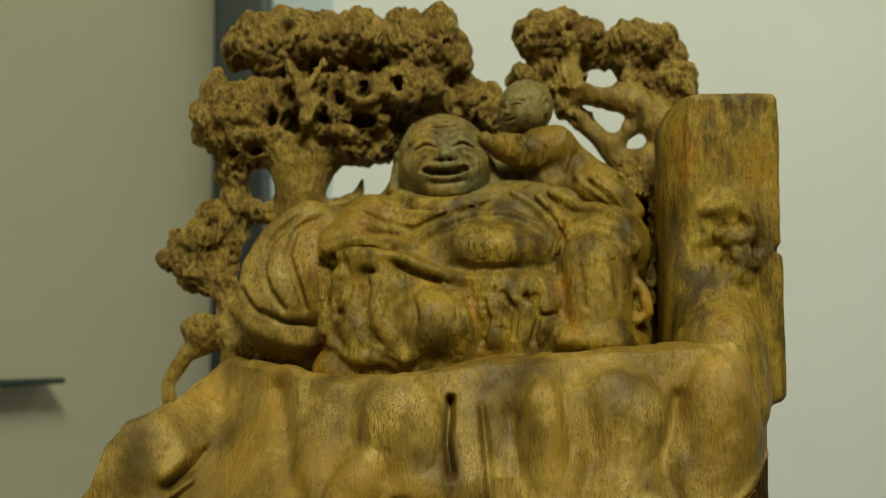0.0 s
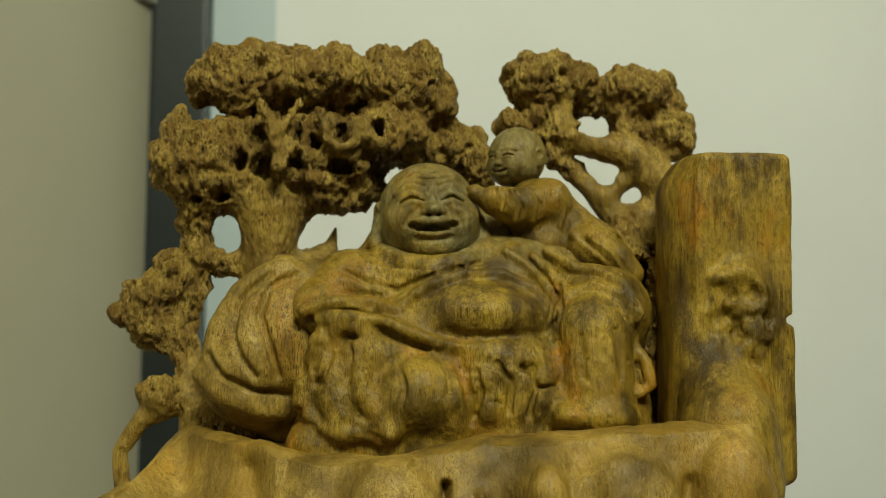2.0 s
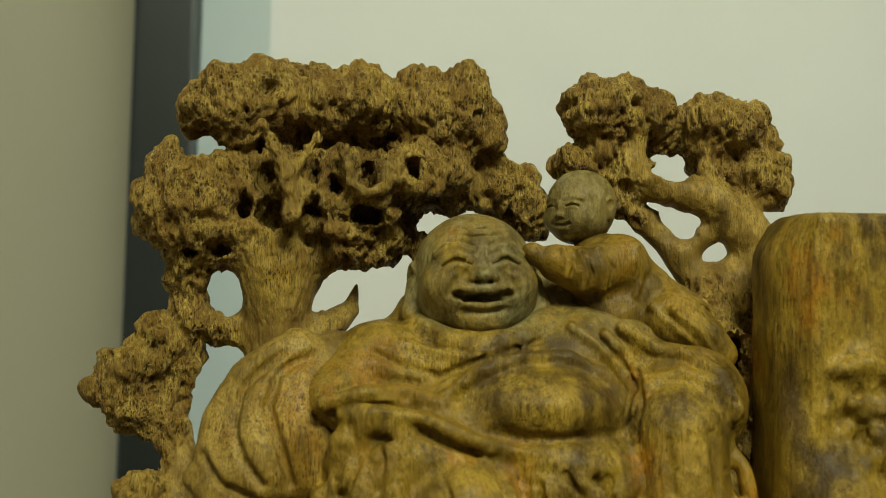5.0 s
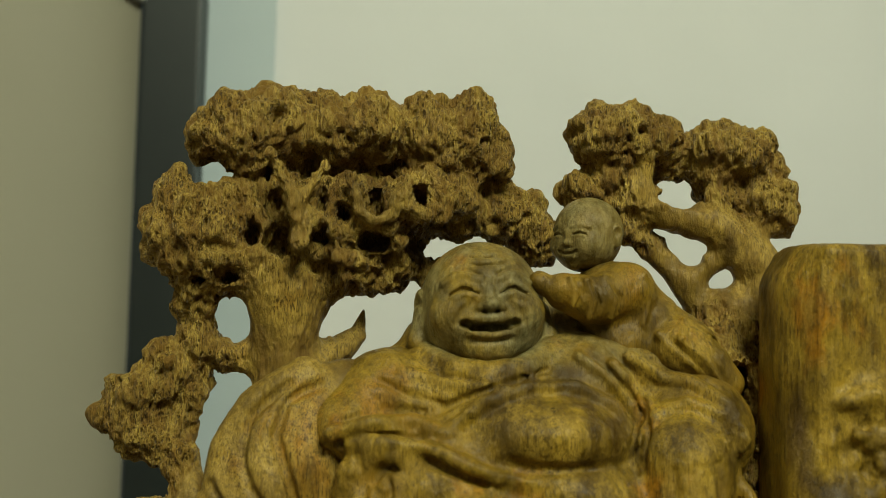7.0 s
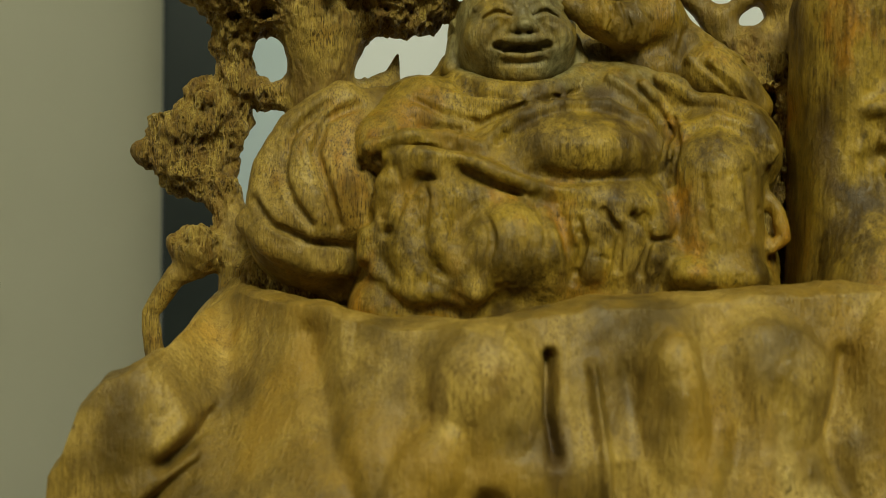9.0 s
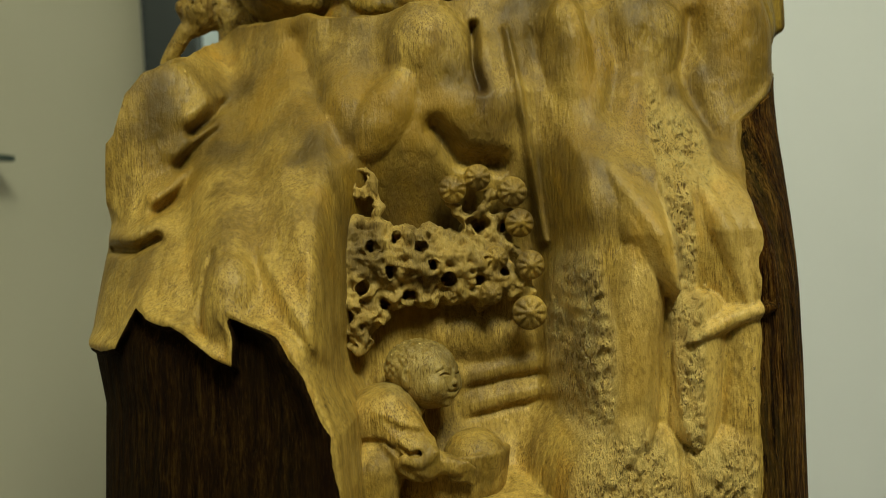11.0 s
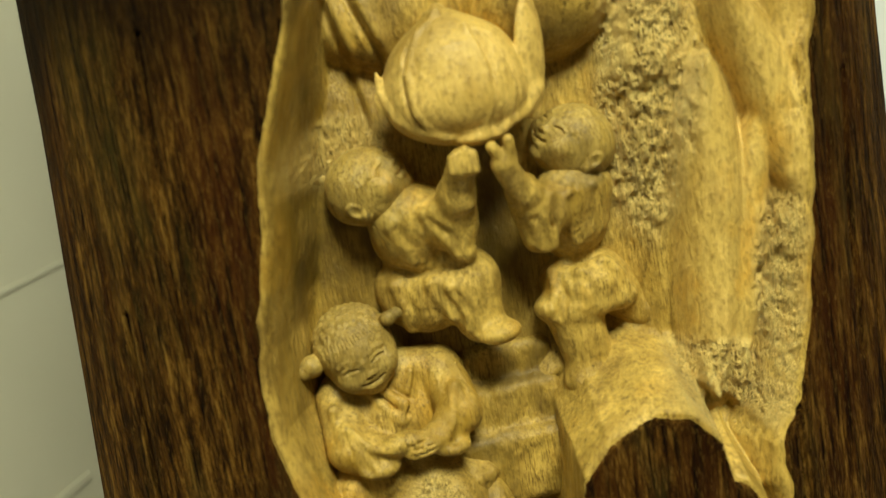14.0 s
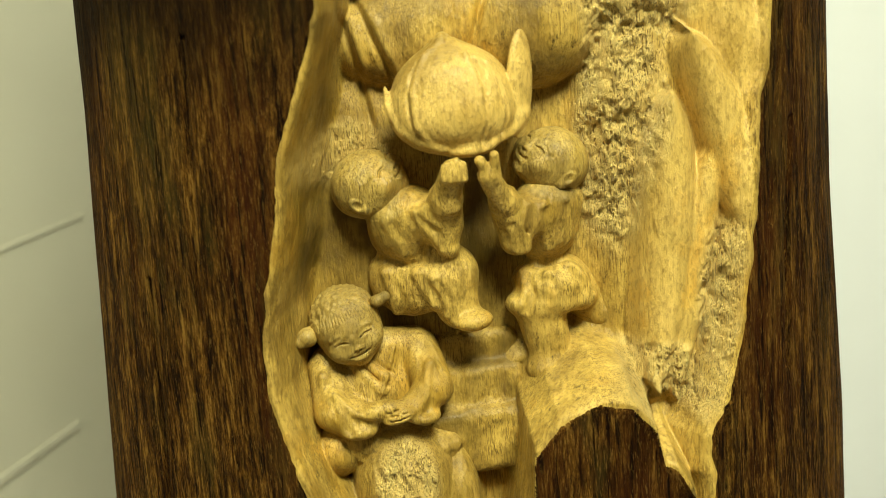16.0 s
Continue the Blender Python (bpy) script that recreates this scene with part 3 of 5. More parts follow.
    floor_y = 303.5 + 7.5 * step_up(h, 12, 40) + 15 * step_up(h, 35, 75) * (1 - right_side) - (7 + 7 * step_up(h, -15, 50)) * right_side - 6 * step_up(h, 120, 150) * (1 - right_side)
    rim = line(h, [(-195, 14), (-60, 12), (0, 13), (40, 11), (100, 14), (140, 26)])
    y = outer + np.maximum(floor_y - outer, 0) * step_up(even, 0.0, rim)
    # the shoulder above the bark on the left stays full
    full = (1 - step_up(x, -54 + 0.10 * (h - 95), -38 + 0.10 * (h - 95))) * step_up(h, 84, 100)
    y = y * (1 - full) + (outer + 3.0 * step_up(even, 0, 6)) * full
    # the high face under the ledge: a scooped skin
    face = step_up(h, 128, 168) * (1 - full)
    scoop = 7 * np.exp(-(((x + 32) / 14) ** 2 + ((h - 172) / 16) ** 2)) + 5 * np.exp(-(((x - 12) / 8) ** 2 + ((h - 158) / 22) ** 2)) + 5 * np.exp(-(((x - 62) / 10) ** 2 + ((h - 160) / 16) ** 2))
    y = y * (1 - face) - smooth_min(1 - outer, -line(h, [(120, 322), (150, 312), (165, 312), (190, 325), (205, 331)]) - scoop + 3 * cloud(p3, 30, 2), 9) * face
    y = mound(y, x, h, -14, 178, 12, 15, 315, 9, 7)
    y = mound(y, x, h, -28, 160, 8, 13, 313, 9, 7, 0.4)
    y = mound(y, x, h, 26, 174, 7, 18, 314, 8, 6)
    y = mound(y, x, h, 47, 180, 15, 14, 318, 7, 8)
    y = mound(y, x, h, 78, 176, 12, 24, 318, 12, 8)
    y = groove(y, x, h, [(0, 186), (-1, 174), (0, 166)], 1.2, 6)
    y = groove(y, x, h, [(-14, 156), (-7, 147), (4, 145)], 3, 6)
    y = groove(y, x, h, [(-52, 188), (-47, 168), (-41, 152)], 3.5, 4)
    y = groove(y, x, h, [(9, 184), (11, 160), (14, 140), (16, 122)], 1.1, -3.2)
    y = groove(y, x, h, [(18, 180), (18, 150), (20, 120)], 5, 4)
    y = groove(y, x, h, [(38, 190), (40, 172), (36, 158)], 3, 3)
    y = groove(y, x, h, [(66, 186), (60, 168), (66, 150)], 2.5, 3)
    # the left shoulder and its folds
    y = mound(y, x, h, -96, 158, 20, 26, 337, 7, 14)
    for pts in ([(-94, 137), (-88, 141), (-81, 147)], [(-88, 150), (-82, 155), (-76, 159)], [(-84, 160), (-79, 164), (-75, 169)], [(-109, 127), (-100, 126), (-93, 129)]):
        y = groove(y, x, h, pts, 1.5, 6.5)
        y = groove(y, x, h, [(a - 1, b + 4) for a, b in pts], 3.0, -2.5)
    y = mound(y, x, h, -71, 108, 8, 16, 283, 9, 3)
    y = groove(y, x, h, [(-80, 104), (-78, 118), (-76, 124)], 1.0, 2.5)
    y = groove(y, x, h, [(-62, 122), (-55, 108), (-48, 96)], 2.2, -2)
    y = groove(y, x, h, [(-58, 150), (-54, 130), (-47, 104)], 4.0, -2.5)
    # the drum under the crouching boy, the cloth below it
    y = claim(mound(mound(y, x, h, -12, 36, 36, 17, 294, 16, 3.0, 0.25), x, h, 5, 35, 19, 17, 291, 15, 3.0), y, "drum", "smooth rounded drum under the crouching boy")
    y = groove(y, x, h, [(1, 55), (-4, 48), (-8, 41), (-11, 31)], 0.9, 1.4)
    y = groove(y, x, h, [(2.5, 55), (-2.5, 48), (-6.5, 41), (-9.5, 31)], 1.3, -0.7)
    for pts in ([(-41, 49), (-38, 42), (-35, 34), (-31.5, 25), (-30, 18)], [(-44, 45), (-42, 37), (-40, 28), (-38.5, 18), (-37, 10)]):
        y = groove(y, x, h, [(a + 1.8, b + 0.6) for a, b in pts], 1.5, -1.0)
        y = groove(y, x, h, pts, 0.8, 1.6)
    # stair treads and the rock behind the boy
    y = mound(y, x, h, -6, 96, 21, 9, 323, 8, 3.0, -0.6)
    for n, hh in enumerate((85.5, 77)):
        up = h - 0.12 * x + 2.6 * cloud(p3, 13, 2)
        y = y - 1.6 * between(up, hh - 2.4, hh + 2.0, 1.7) * between(x, -9 + n, 17 + n, 3)
        y = y + 0.9 * between(up, hh - 4.6, hh - 3.0, 0.9) * between(x, -9 + n, 15 - 3 * n, 4)
    # backing of the carved foliage, and worm holes in the porous rock
    y = mound(y, x, h, -20, 117, 25, 9, 323, 7, 3.0, 0.0)
    y = mound(y, x, h, -40, 108, 6, 16, 322, 7, 3.0)
    for cx, ch, r in ((26, 50, 2.6), (28, 44, 2.2), (28.5, 38, 1.4), (36, 53, 1.5), (20, 58, 1.4)):
        y = y + 7 * np.exp(-((((x - cx) / r) ** 2 + ((h - ch) / r) ** 2)) ** 2)
    # tall leaves and posts on the right
    y = mound(y, x, h, 33, 52, 20, 20, 291.5, 8, 5)
    y = mound(y, x, h, 58, 54, 14, 16, 289, 8, 4)
    back = 0.5 * np.maximum(h - 122, 0) + 0.012 * np.maximum(h - 122, 0) ** 2
    y = claim(leaf(y, x, h, (31, 60), (38, 122), 7, 291, 5, 1.5, 4.0), y, "leaf_stem", "smooth round stem")
    y = claim(leaf(y, x, h, (49, 64), (54.5, 106), 7, 290.5, 5, 1.5, 4.0), y, "leaf_stem", "smooth round stem")
    y = claim(leaf(y, x, h, (61, 62), (66, 104), 4.8, 292, 4, 1.5, 4.0), y, "leaf_stem", "narrow smooth stem beside the bark")
    y = claim(leaf(y, x, h, (44, 108), (33, 152), 6.8, 288.5 + back, 5, 1.2, 1.2), y, "leaf", "smooth pointed carved leaf")
    y = claim(leaf(y, x, h, (45, 106), (25, 154), 3.8, 287 + back, 4, 1.0, 1.3, -2.5), y, "leaf", "narrow carved leaf with a curled edge")
    y = claim(leaf(y, x, h, (72, 100), (57, 150), 7, 290.5 + back, 5, 1.2, 1.2), y, "leaf", "smooth pointed carved leaf")
    y = claim(leaf(y, x, h, (65, 99), (51, 147), 3.8, 289.5 + back, 4, 1.0, 1.3, -2.0), y, "leaf", "narrow carved leaf with a curled edge")
    y = claim(leaf(y, x, h, (48, 93), (72, 101), 3.2, 288.5, 4, 1.0, 1.6, 1.5), y, "leaf", "curled leaf that lies across the stems")
    # the broad leaves beside the right bark
    y = claim(leaf(y, x, h, (56, -22), (50, 48), 11, 287, 5.0, 0.8, 1.7, -1.5), y, "leaf", "broad smooth carved leaf")
    y = claim(leaf(y, x, h, (35, -66), (49, 6), 5.6, 286.8, 5.5, 0.9, 1.3, 0.5), y, "leaf_stem", "smooth round stem")
    y = claim(leaf(y, x, h, (29.5, -62), (37, 16), 7.4, 285, 6.5, 0.7, 1.5, -2.5), y, "leaf", "long smooth carved leaf")
    y = claim(leaf(y, x, h, (54, -20), (42, 30), 6.4, 284, 5.5, 0.7, 1.7, -3.0), y, "leaf", "smooth carved leaf that overlaps its neighbour")
    y = groove(y, x, h, [(47, 40), (52, 20), (54, 2)], 5, 0.8)
    # low steps between the children
    y = mound(y, x, h, -38, -84, 15, 20, 282, 16, 2.0)
    y = mound(y, x, h, -55, -72, 7, 8, 288, 10, 1.2)
    y = mound(y, x, h, -24, -90, 6, 16, 286, 12, 1.2)
    y = groove(y, x, h, [(-10, -60), (-6, -55), (1, -51), (12, -50), (22, -55), (30, -66), (36, -82)], 4.0, -4.5)
    y = mound(y, x, h, 29, -60, 13, 8, 289, 6, 3)
    # porous patches
    porous = np.maximum.reduce([
        patch_mask(x, h, 22, 92, 7, 30),
        patch_mask(x, h, 48.5, 120, 4.5, 50), patch_mask(x, h, 48, 84, 3.5, 30), patch_mask(x, h, 30, 48, 17, 24), patch_mask(x, h, 57, 53, 12, 15), patch_mask(x, h, 66, 30, 5, 26),
        patch_mask(x, h, 26, 18, 11, 30), patch_mask(x, h, 22, -2, 9, 26), patch_mask(x, h, 50, -42, 9, 27), patch_mask(x, h, 30, -58, 14, 10), patch_mask(x, h, -38, -80, 9, 12), patch_mask(x, h, 46, -66, 10, 6),
        patch_mask(x, h, -44, 6, 16, 9) * 0.5, patch_mask(x, h, 55, 146, 8, 14)]) * (1 - step_up(-inside, -3, -0.5))
    q = np.stack([x, y, h], 1)
    q2 = q * (1, 1, 0.75) + 2.4 * np.stack([cloud(q, 4, 2), cloud(q + 31, 4, 2), cloud(q + 67, 4, 2)], 1)
    lumps = pebbles(q2 * (1, 0.3, 1), 2.0)
    fine = pebbles(q2 * (1, 0.3, 1) + 9, 1.5)
    holes = np.exp(-((pebbles(q2 * (1, 0.3, 0.8) + 40, 3.2) / 0.30) ** 2)) + 0.5 * np.exp(-((pebbles(q2 * (1, 0.3, 1) + 11, 1.5) / 0.38) ** 2))
    y = y - porous * (1.5 - 0.8 * np.clip(lumps, 0, 1) - 1.5 * np.clip(fine, 0, 1) - 0.8 * holes + 3 * cloud(q, 7, 3) + 2.2 * cloud(q * (1, 1, 0.6), 1.8, 2))
    # tool marks and the streaked bark
    fibre = cloud(q * (1, 0.2, 0.1), 1.6, 3)
    y = y + np.where(bark, 0.9 * fibre + 1.2 * cloud(q * (1, 0.2, 0.12), 9, 2), 0.5 * fibre + (1.0 + 1.2 * step_up(h, 140, 185)) * cloud(q, 9, 3))
    y = y - 1.2 * step_up(-inside, 0.0, 1.2) - 1.4 * np.exp(-((inside - 1.5) / 2.2) ** 2) * (1 - porous)
    for pts in ([(66, 44), (64.5, 20), (62.5, 0), (61, -20)], [(68.5, 6), (66.5, -24), (66, -60)], [(46, -66), (45.5, -84), (46, -120)], [(-80, 40), (-82, 10), (-85, -30)], [(-98, -20), (-100, -60), (-103, -100)]):
        y = np.where(bark, groove(y, x, h, pts, 0.6, 1.8), y)
    under = np.repeat(edge, rows_up) - h
    y = y + np.where(in_left & (x < line(h, BARK_LEFT) - 1), 7 * np.exp(-np.maximum(under, 0) / 45) * step_up(under, 0, 2.5) * step_up(line(h, BARK_LEFT) - x, 1, 8), 0)
    front = np.stack([x, y, h], 1).reshape(nx, rows_up, 3)
    # the ledge runs back from the lip
    back = np.linspace(0, 1, rows_back + 1)[1:]
    lip = front[:, -1, :]
    deck = np.repeat(lip[:, None, :], rows_back, 1)
    deck[:, :, 1] = lip[:, None, 1] + (432 - lip[:, None, 1]) * back[None, :] ** 1.3
    deck[:, :, 2] = lip[:, None, 2] + 2.0 * np.sin(np.clip(back * 9, 0, 3.14159))[None, :] + (4.5 * cloud(deck.reshape(-1, 3), 12, 4)).reshape(nx, rows_back)
    grid = np.concatenate([front, deck], 1)
    n_h = grid.shape[1]
    ids = np.arange(nx * n_h).reshape(nx, n_h)
    quads = np.stack([ids[:-1, :-1], ids[1:, :-1], ids[1:, 1:], ids[:-1, 1:]], -1)
    barks = np.zeros((nx, n_h), bool)
    barks[:, :rows_up] = bark.reshape(nx, rows_up)
    is_stump = np.zeros((nx, n_h), bool)
    is_stump[:, :rows_up] = (stump > -0.1).reshape(nx, rows_up)
    is_left = np.zeros((nx, n_h), bool)
    is_left[:, :rows_up] = (x < -20).reshape(nx, rows_up)
    fb = barks[:-1, :-1] & barks[1:, 1:] & barks[1:, :-1] & barks[:-1, 1:]
    fs, fl = is_stump[:-1, :-1], is_left[:-1, :-1]
    flat = grid.reshape(-1, 3)
    # Red-brown slit under the ledge, and a faint darkening in the scoop below it.
    darkened = (spot(flat, (0, 318, 168), (4, 30, 14)) * 0.9 + spot(flat, (-2, 318, 152), (12, 30, 9)) * 0.25)
    fx, fh = flat[:, 0], flat[:, 2]
    # Browner patches in the hollow, round the figures and under the drum.
    brown_patches = np.maximum.reduce([patch_mask(fx, fh, -22, 118, 30, 22, 0.6), 0.7 * patch_mask(fx, fh, 22, 96, 9, 34, 0.6), 0.8 * patch_mask(fx, fh, -42, 8, 16, 12, 0.6), 0.9 * patch_mask(fx, fh, -9, -18, 9, 24, 0.6), 0.7 * patch_mask(fx, fh, 12, 24, 12, 7, 0.6), 0.35 * patch_mask(fx, fh, 0, 80, 18, 14, 0.6), 1.1 * patch_mask(fx, fh, -47, -16, 18, 50, 0.4), 0.6 * patch_mask(fx, fh, -12, -40, 16, 22, 0.6), 0.6 * patch_mask(fx, fh, -46, 30, 10, 30, 0.6), 0.65 * patch_mask(fx, fh, -40, -78, 24, 16, 0.5), 0.5 * patch_mask(fx, fh, -12, 44, 40, 8, 0.6)])
    brown_patches = brown_patches * (1 - 0.7 * np.clip(patch_mask(fx, fh, 33, 40, 24, 26) + patch_mask(fx, fh, 26, 0, 12, 30), 0, 1))
    # Noise breaks the patches up; the wood also turns browner towards the ledge.
    browned = np.clip(brown_patches * (0.8 + 2 * cloud(flat, 8, 3)) + step_up(flat[:, 2], 92, 160) * (0.9 + 3.2 * cloud(flat, 20, 3)) + 0.8 * np.clip(5 * cloud(flat + 50, 18, 3) - 0.9, 0, 1), 0, 1)
    # Dark heartwood between the boys, with the shade under the bud painted in.
    darkened = np.maximum(darkened, 0.75 * spot(flat, (-12, 304, -8), (7, 30, 22)) * np.clip(0.75 + 3 * cloud(flat, 6, 3), 0, 1))
    darkened = np.maximum(darkened, spot(flat, (46, 300, 44), (4, 40, 7)) * 0.7)
    darkened = np.maximum(darkened, 0.4 * patch_mask(fx, fh, 22, 98, 7, 30, 0.6) * np.clip(0.5 + 5 * cloud(flat, 5, 3), 0, 1))

    # The left bark gets darker towards its top, with a noisy edge.
    dark_top = np.where(flat[:, 0] < -20, step_up(flat[:, 2] + 50 * cloud(flat, 30, 3), 5, 52), 0)
    crumb = np.zeros((nx, n_h))
    crumb[:, :rows_up] = porous.reshape(nx, rows_up)
    crumb = crumb.ravel()

    def sub(mask):
        f = quads[mask]
        used = np.unique(f)
        renum = np.zeros(len(flat), np.int64)
        renum[used] = np.arange(len(used))
        return flat[used], renum[f], used

    normals = normals_of(flat, quads.reshape(-1, 4))
    owners = np.zeros((nx, n_h), int)
    owners[:, :rows_up] = owner.reshape(nx, rows_up)
    fo = np.where(fb, 0, owners[:-1, :-1])
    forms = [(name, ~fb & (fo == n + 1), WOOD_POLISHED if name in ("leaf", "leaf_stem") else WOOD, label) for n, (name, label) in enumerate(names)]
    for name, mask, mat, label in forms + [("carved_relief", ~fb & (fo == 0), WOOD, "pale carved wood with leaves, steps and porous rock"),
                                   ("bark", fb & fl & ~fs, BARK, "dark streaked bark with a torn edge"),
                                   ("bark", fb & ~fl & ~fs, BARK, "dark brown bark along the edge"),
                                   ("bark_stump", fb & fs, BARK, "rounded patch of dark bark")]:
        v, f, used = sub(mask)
        part(name, quad_mesh(name, v, f, {"grey": np.zeros(len(v)), "darkened": (dark_top if mat is BARK else darkened)[used], "browned": browned[used], "crumb": crumb[used]}, None if mat is BARK else normals[used]), mat, carving, label)


build_trunk()

# back of the trunk, a plain half round of bark
bm = bmesh.new()
rings = []
for h in range(-188, 136, 12):
    left, right = float(line(h, TRUNK_LEFT)), float(line(h, TRUNK_RIGHT))
    ring = []
    for k in range(25):
        a = math.pi * k / 24
        wob = 1 + 0.03 * math.sin(5 * a + h * 0.05)
        ring.append(bm.verts.new(Vector(((left + right) / 2 - (right - left) / 2 * math.cos(a), 376 + 62 * math.sin(a) * wob, h + 1000)) * 0.001 - Vector(BASE)))
    rings.append(ring)
for lo, hi in zip(rings, rings[1:]):
    for k in range(24):
        bm.faces.new((lo[k + 1], lo[k], hi[k], hi[k + 1]))
for f in bm.faces:
    f.smooth = True
part("back_bark", bm, BARK, carving, "dark bark round the back of the trunk")


def build_left_shoulder():
    c = Clay((-136, 352, 96), (-52, 440, 212), 1.0)
    c.ball((-95, 400, 132), (21, 34, 42), 4)
    c.limb([(-62, 394, 196), (-76, 392, 172), (-92, 394, 146)], [13, 17, 18], 8)
    c.ball((-74, 386, 178), (11, 14, 15), 8)
    for pts in ([(-112, 166), (-104, 160), (-92, 166)], [(-100, 172), (-92, 168), (-84, 176)]):
        c.trace(pts, 1.8, 2.5, -1, 0.5)
    clay_part("trunk_shoulder", c, WOOD, carving, "rounded shoulder of the trunk with curled folds", lambda v: 1.2 * cloud(v, 14, 3) + 0.3 * cloud(v * (1, 1, 0.12), 1.6, 2), None, None,
              lambda v: np.clip(0.5 + 2 * cloud(v, 20, 3), 0, 1))


build_left_shoulder()


def build_foliage():
    """Pierced leaves with small flowers, over the stairs."""
    c = Clay((-54, 304, 86), (24, 336, 154), 0.45)
    c.limb([(-44, 322, 136), (-43, 322, 122), (-41, 320, 108), (-39, 320, 97)], [3.5, 6, 6.5, 4], 3)
    c.limb([(-42, 322, 121), (-30, 321, 119), (-16, 320, 118), (-4, 320, 116), (6, 320, 110)], [7.5, 8.5, 8, 7, 4.5], 3)
    c.limb([(-10, 321, 122), (-4, 320, 124), (3, 320, 121)], [5, 4, 4], 3)
    for a, b, r in ((-36, 112, 6.5), (-27, 110, 5.5), (-19, 109, 5), (-45, 128, 5), (-38, 128, 5.5), (-31, 127, 4.5), (-24, 126, 4), (-10, 109, 4.5), (-44, 115, 5), (-34, 104, 4), (-3, 107, 4), (-46, 106, 3.5), (-16, 126, 3.5)):
        c.ball((a, 322, b), (r, 7, r * 0.9), 2.5)
    # a lattice of thin stems
    for run in ([(-11, 134), (-7, 130), (-8, 124), (-4, 121)], [(-7, 130), (-2, 131.5), (2, 129), (1, 124.5), (-3.5, 123)], [(2, 129), (6, 131), (8, 127)], [(1, 124.5), (5, 121), (10, 117)], [(-2, 131.5), (0, 136), (5, 136)],
                [(-46, 136), (-46, 141), (-42, 143), (-39, 139.5), (-42, 135.5), (-46, 136)], [(-39, 139.5), (-38.5, 144), (-35, 145.5), (-32.5, 142), (-35, 138), (-39, 139.5)], [(9, 113), (11, 108), (9, 103)], [(-33, 141), (-31, 134), (-33, 127)]):
        c.limb([(a, 318.5, b) for a, b in run], 1.5, 1.2)
    c.limb([(-4, 324, 128), (4, 324, 126)], [4, 4], 2)
    for a, b, r in ((-2.6, 127.4, 2.1), (-3, 135, 1.7), (4.5, 126.5, 1.6), (-42.5, 139.3, 2.0), (-35.6, 141.7, 1.9), (-9, 127, 1.5), (-20, 122, 1.8), (-29, 116, 1.8), (-13, 113, 1.7), (-24, 109, 1.5), (-31, 107, 1.4), (-45, 127, 1.6), (-27, 125, 1.3), (-17, 117, 1.4), (-37, 112, 1.6), (-42, 104, 1.5), (-34, 123, 1.6), (-4, 112, 1.5), (3, 114, 1.4)):
        c.ball((a, c.front(a, b) + 1.5, b), (r, 6, r * 1.1), 0.6, -1)

    flowers = ((-10.3, 138, 4.0), (-3, 141, 3.8), (6.6, 136.4, 4.4), (8.2, 127.5, 4.2), (10.6, 115.5, 4.2), (9.6, 102, 5.0), (1, 118, 3.4), (-1, 108, 3.2))
    for a, b, r in flowers:
        c.ball((a, 315.5, b), (r, 2.6, r), 0.7)
        for k in range(9):
            w = k * 0.698 + a
            c.limb([(a + 1.2 * math.cos(w), 312.9, b + 1.2 * math.sin(w)), (a + (r + 0.4) * math.cos(w), 314.6, b + (r + 0.4) * math.sin(w))], [0.35, 0.6], 0.3, -1)
        c.ball((a, 313.2, b), (1.1, 0.8, 1.1), 0.3)

    def smooth(v):
        return np.clip(2.4 * np.maximum.reduce([spot(v, (a, 315, b), (r * 1.5, 8, r * 1.5)) for a, b, r in flowers]), 0, 1)

    def relief(v):
        w = v + 1.2 * np.stack([cloud(v, 4, 2), cloud(v + 31, 4, 2), cloud(v + 67, 4, 2)], 1)
        rough = 2.2 * (0.45 - pebbles(w, 4.2)) - 2.0 * np.exp(-((pebbles(w + 9, 3.4) / 0.36) ** 2)) - 0.8 * np.exp(-((pebbles(w + 17, 1.9) / 0.4) ** 2)) + 0.8 * cloud(v * (1, 1, 0.3), 1.4, 2) + 0.4
        return rough * (1 - smooth(v)) + 0.2 * cloud(v, 4, 2)

    clay_part("carved_foliage", c, WOOD, carving, "pierced carved leaves and small notched flowers", relief, None, lambda v: 0.55 * np.clip(5 * cloud(v, 7, 2) + 0.2, 0, 1), lambda v: np.clip(0.75 + 2 * cloud(v, 9, 3), 0, 1), crumb=lambda v: 0.25 * (1 - smooth(v)))


build_foliage()


def build_low_steps():
    c = Clay((-34, 282, -92), (4, 322, -38), 0.5)
    for lo, hi in (((-27, 301, -56), (-4, 322, -45)), ((-29, 297.5, -68), (-3, 322, -53.5)), ((-31, 294, -84), (-2, 322, -65))):
        c.slab(lo, hi, 3.0, 2.0)
    clay_part("low_steps", c, WOOD, carving, "three low worn steps between the children", lambda v: 1.8 * cloud(v, 6, 3) + 0.5 * cloud(v * (1, 1, 0.12), 1.6, 2), browned=lambda v: np.clip(0.35 + 2.4 * cloud(v, 7, 3), 0, 0.8))


build_low_steps()

# ---- upper column on the right ----


def smooth_wood(v):
    return 1.6 * cloud(v, 14, 3) + 0.2 * cloud(v * (1, 1, 0.12), 1.6, 2)


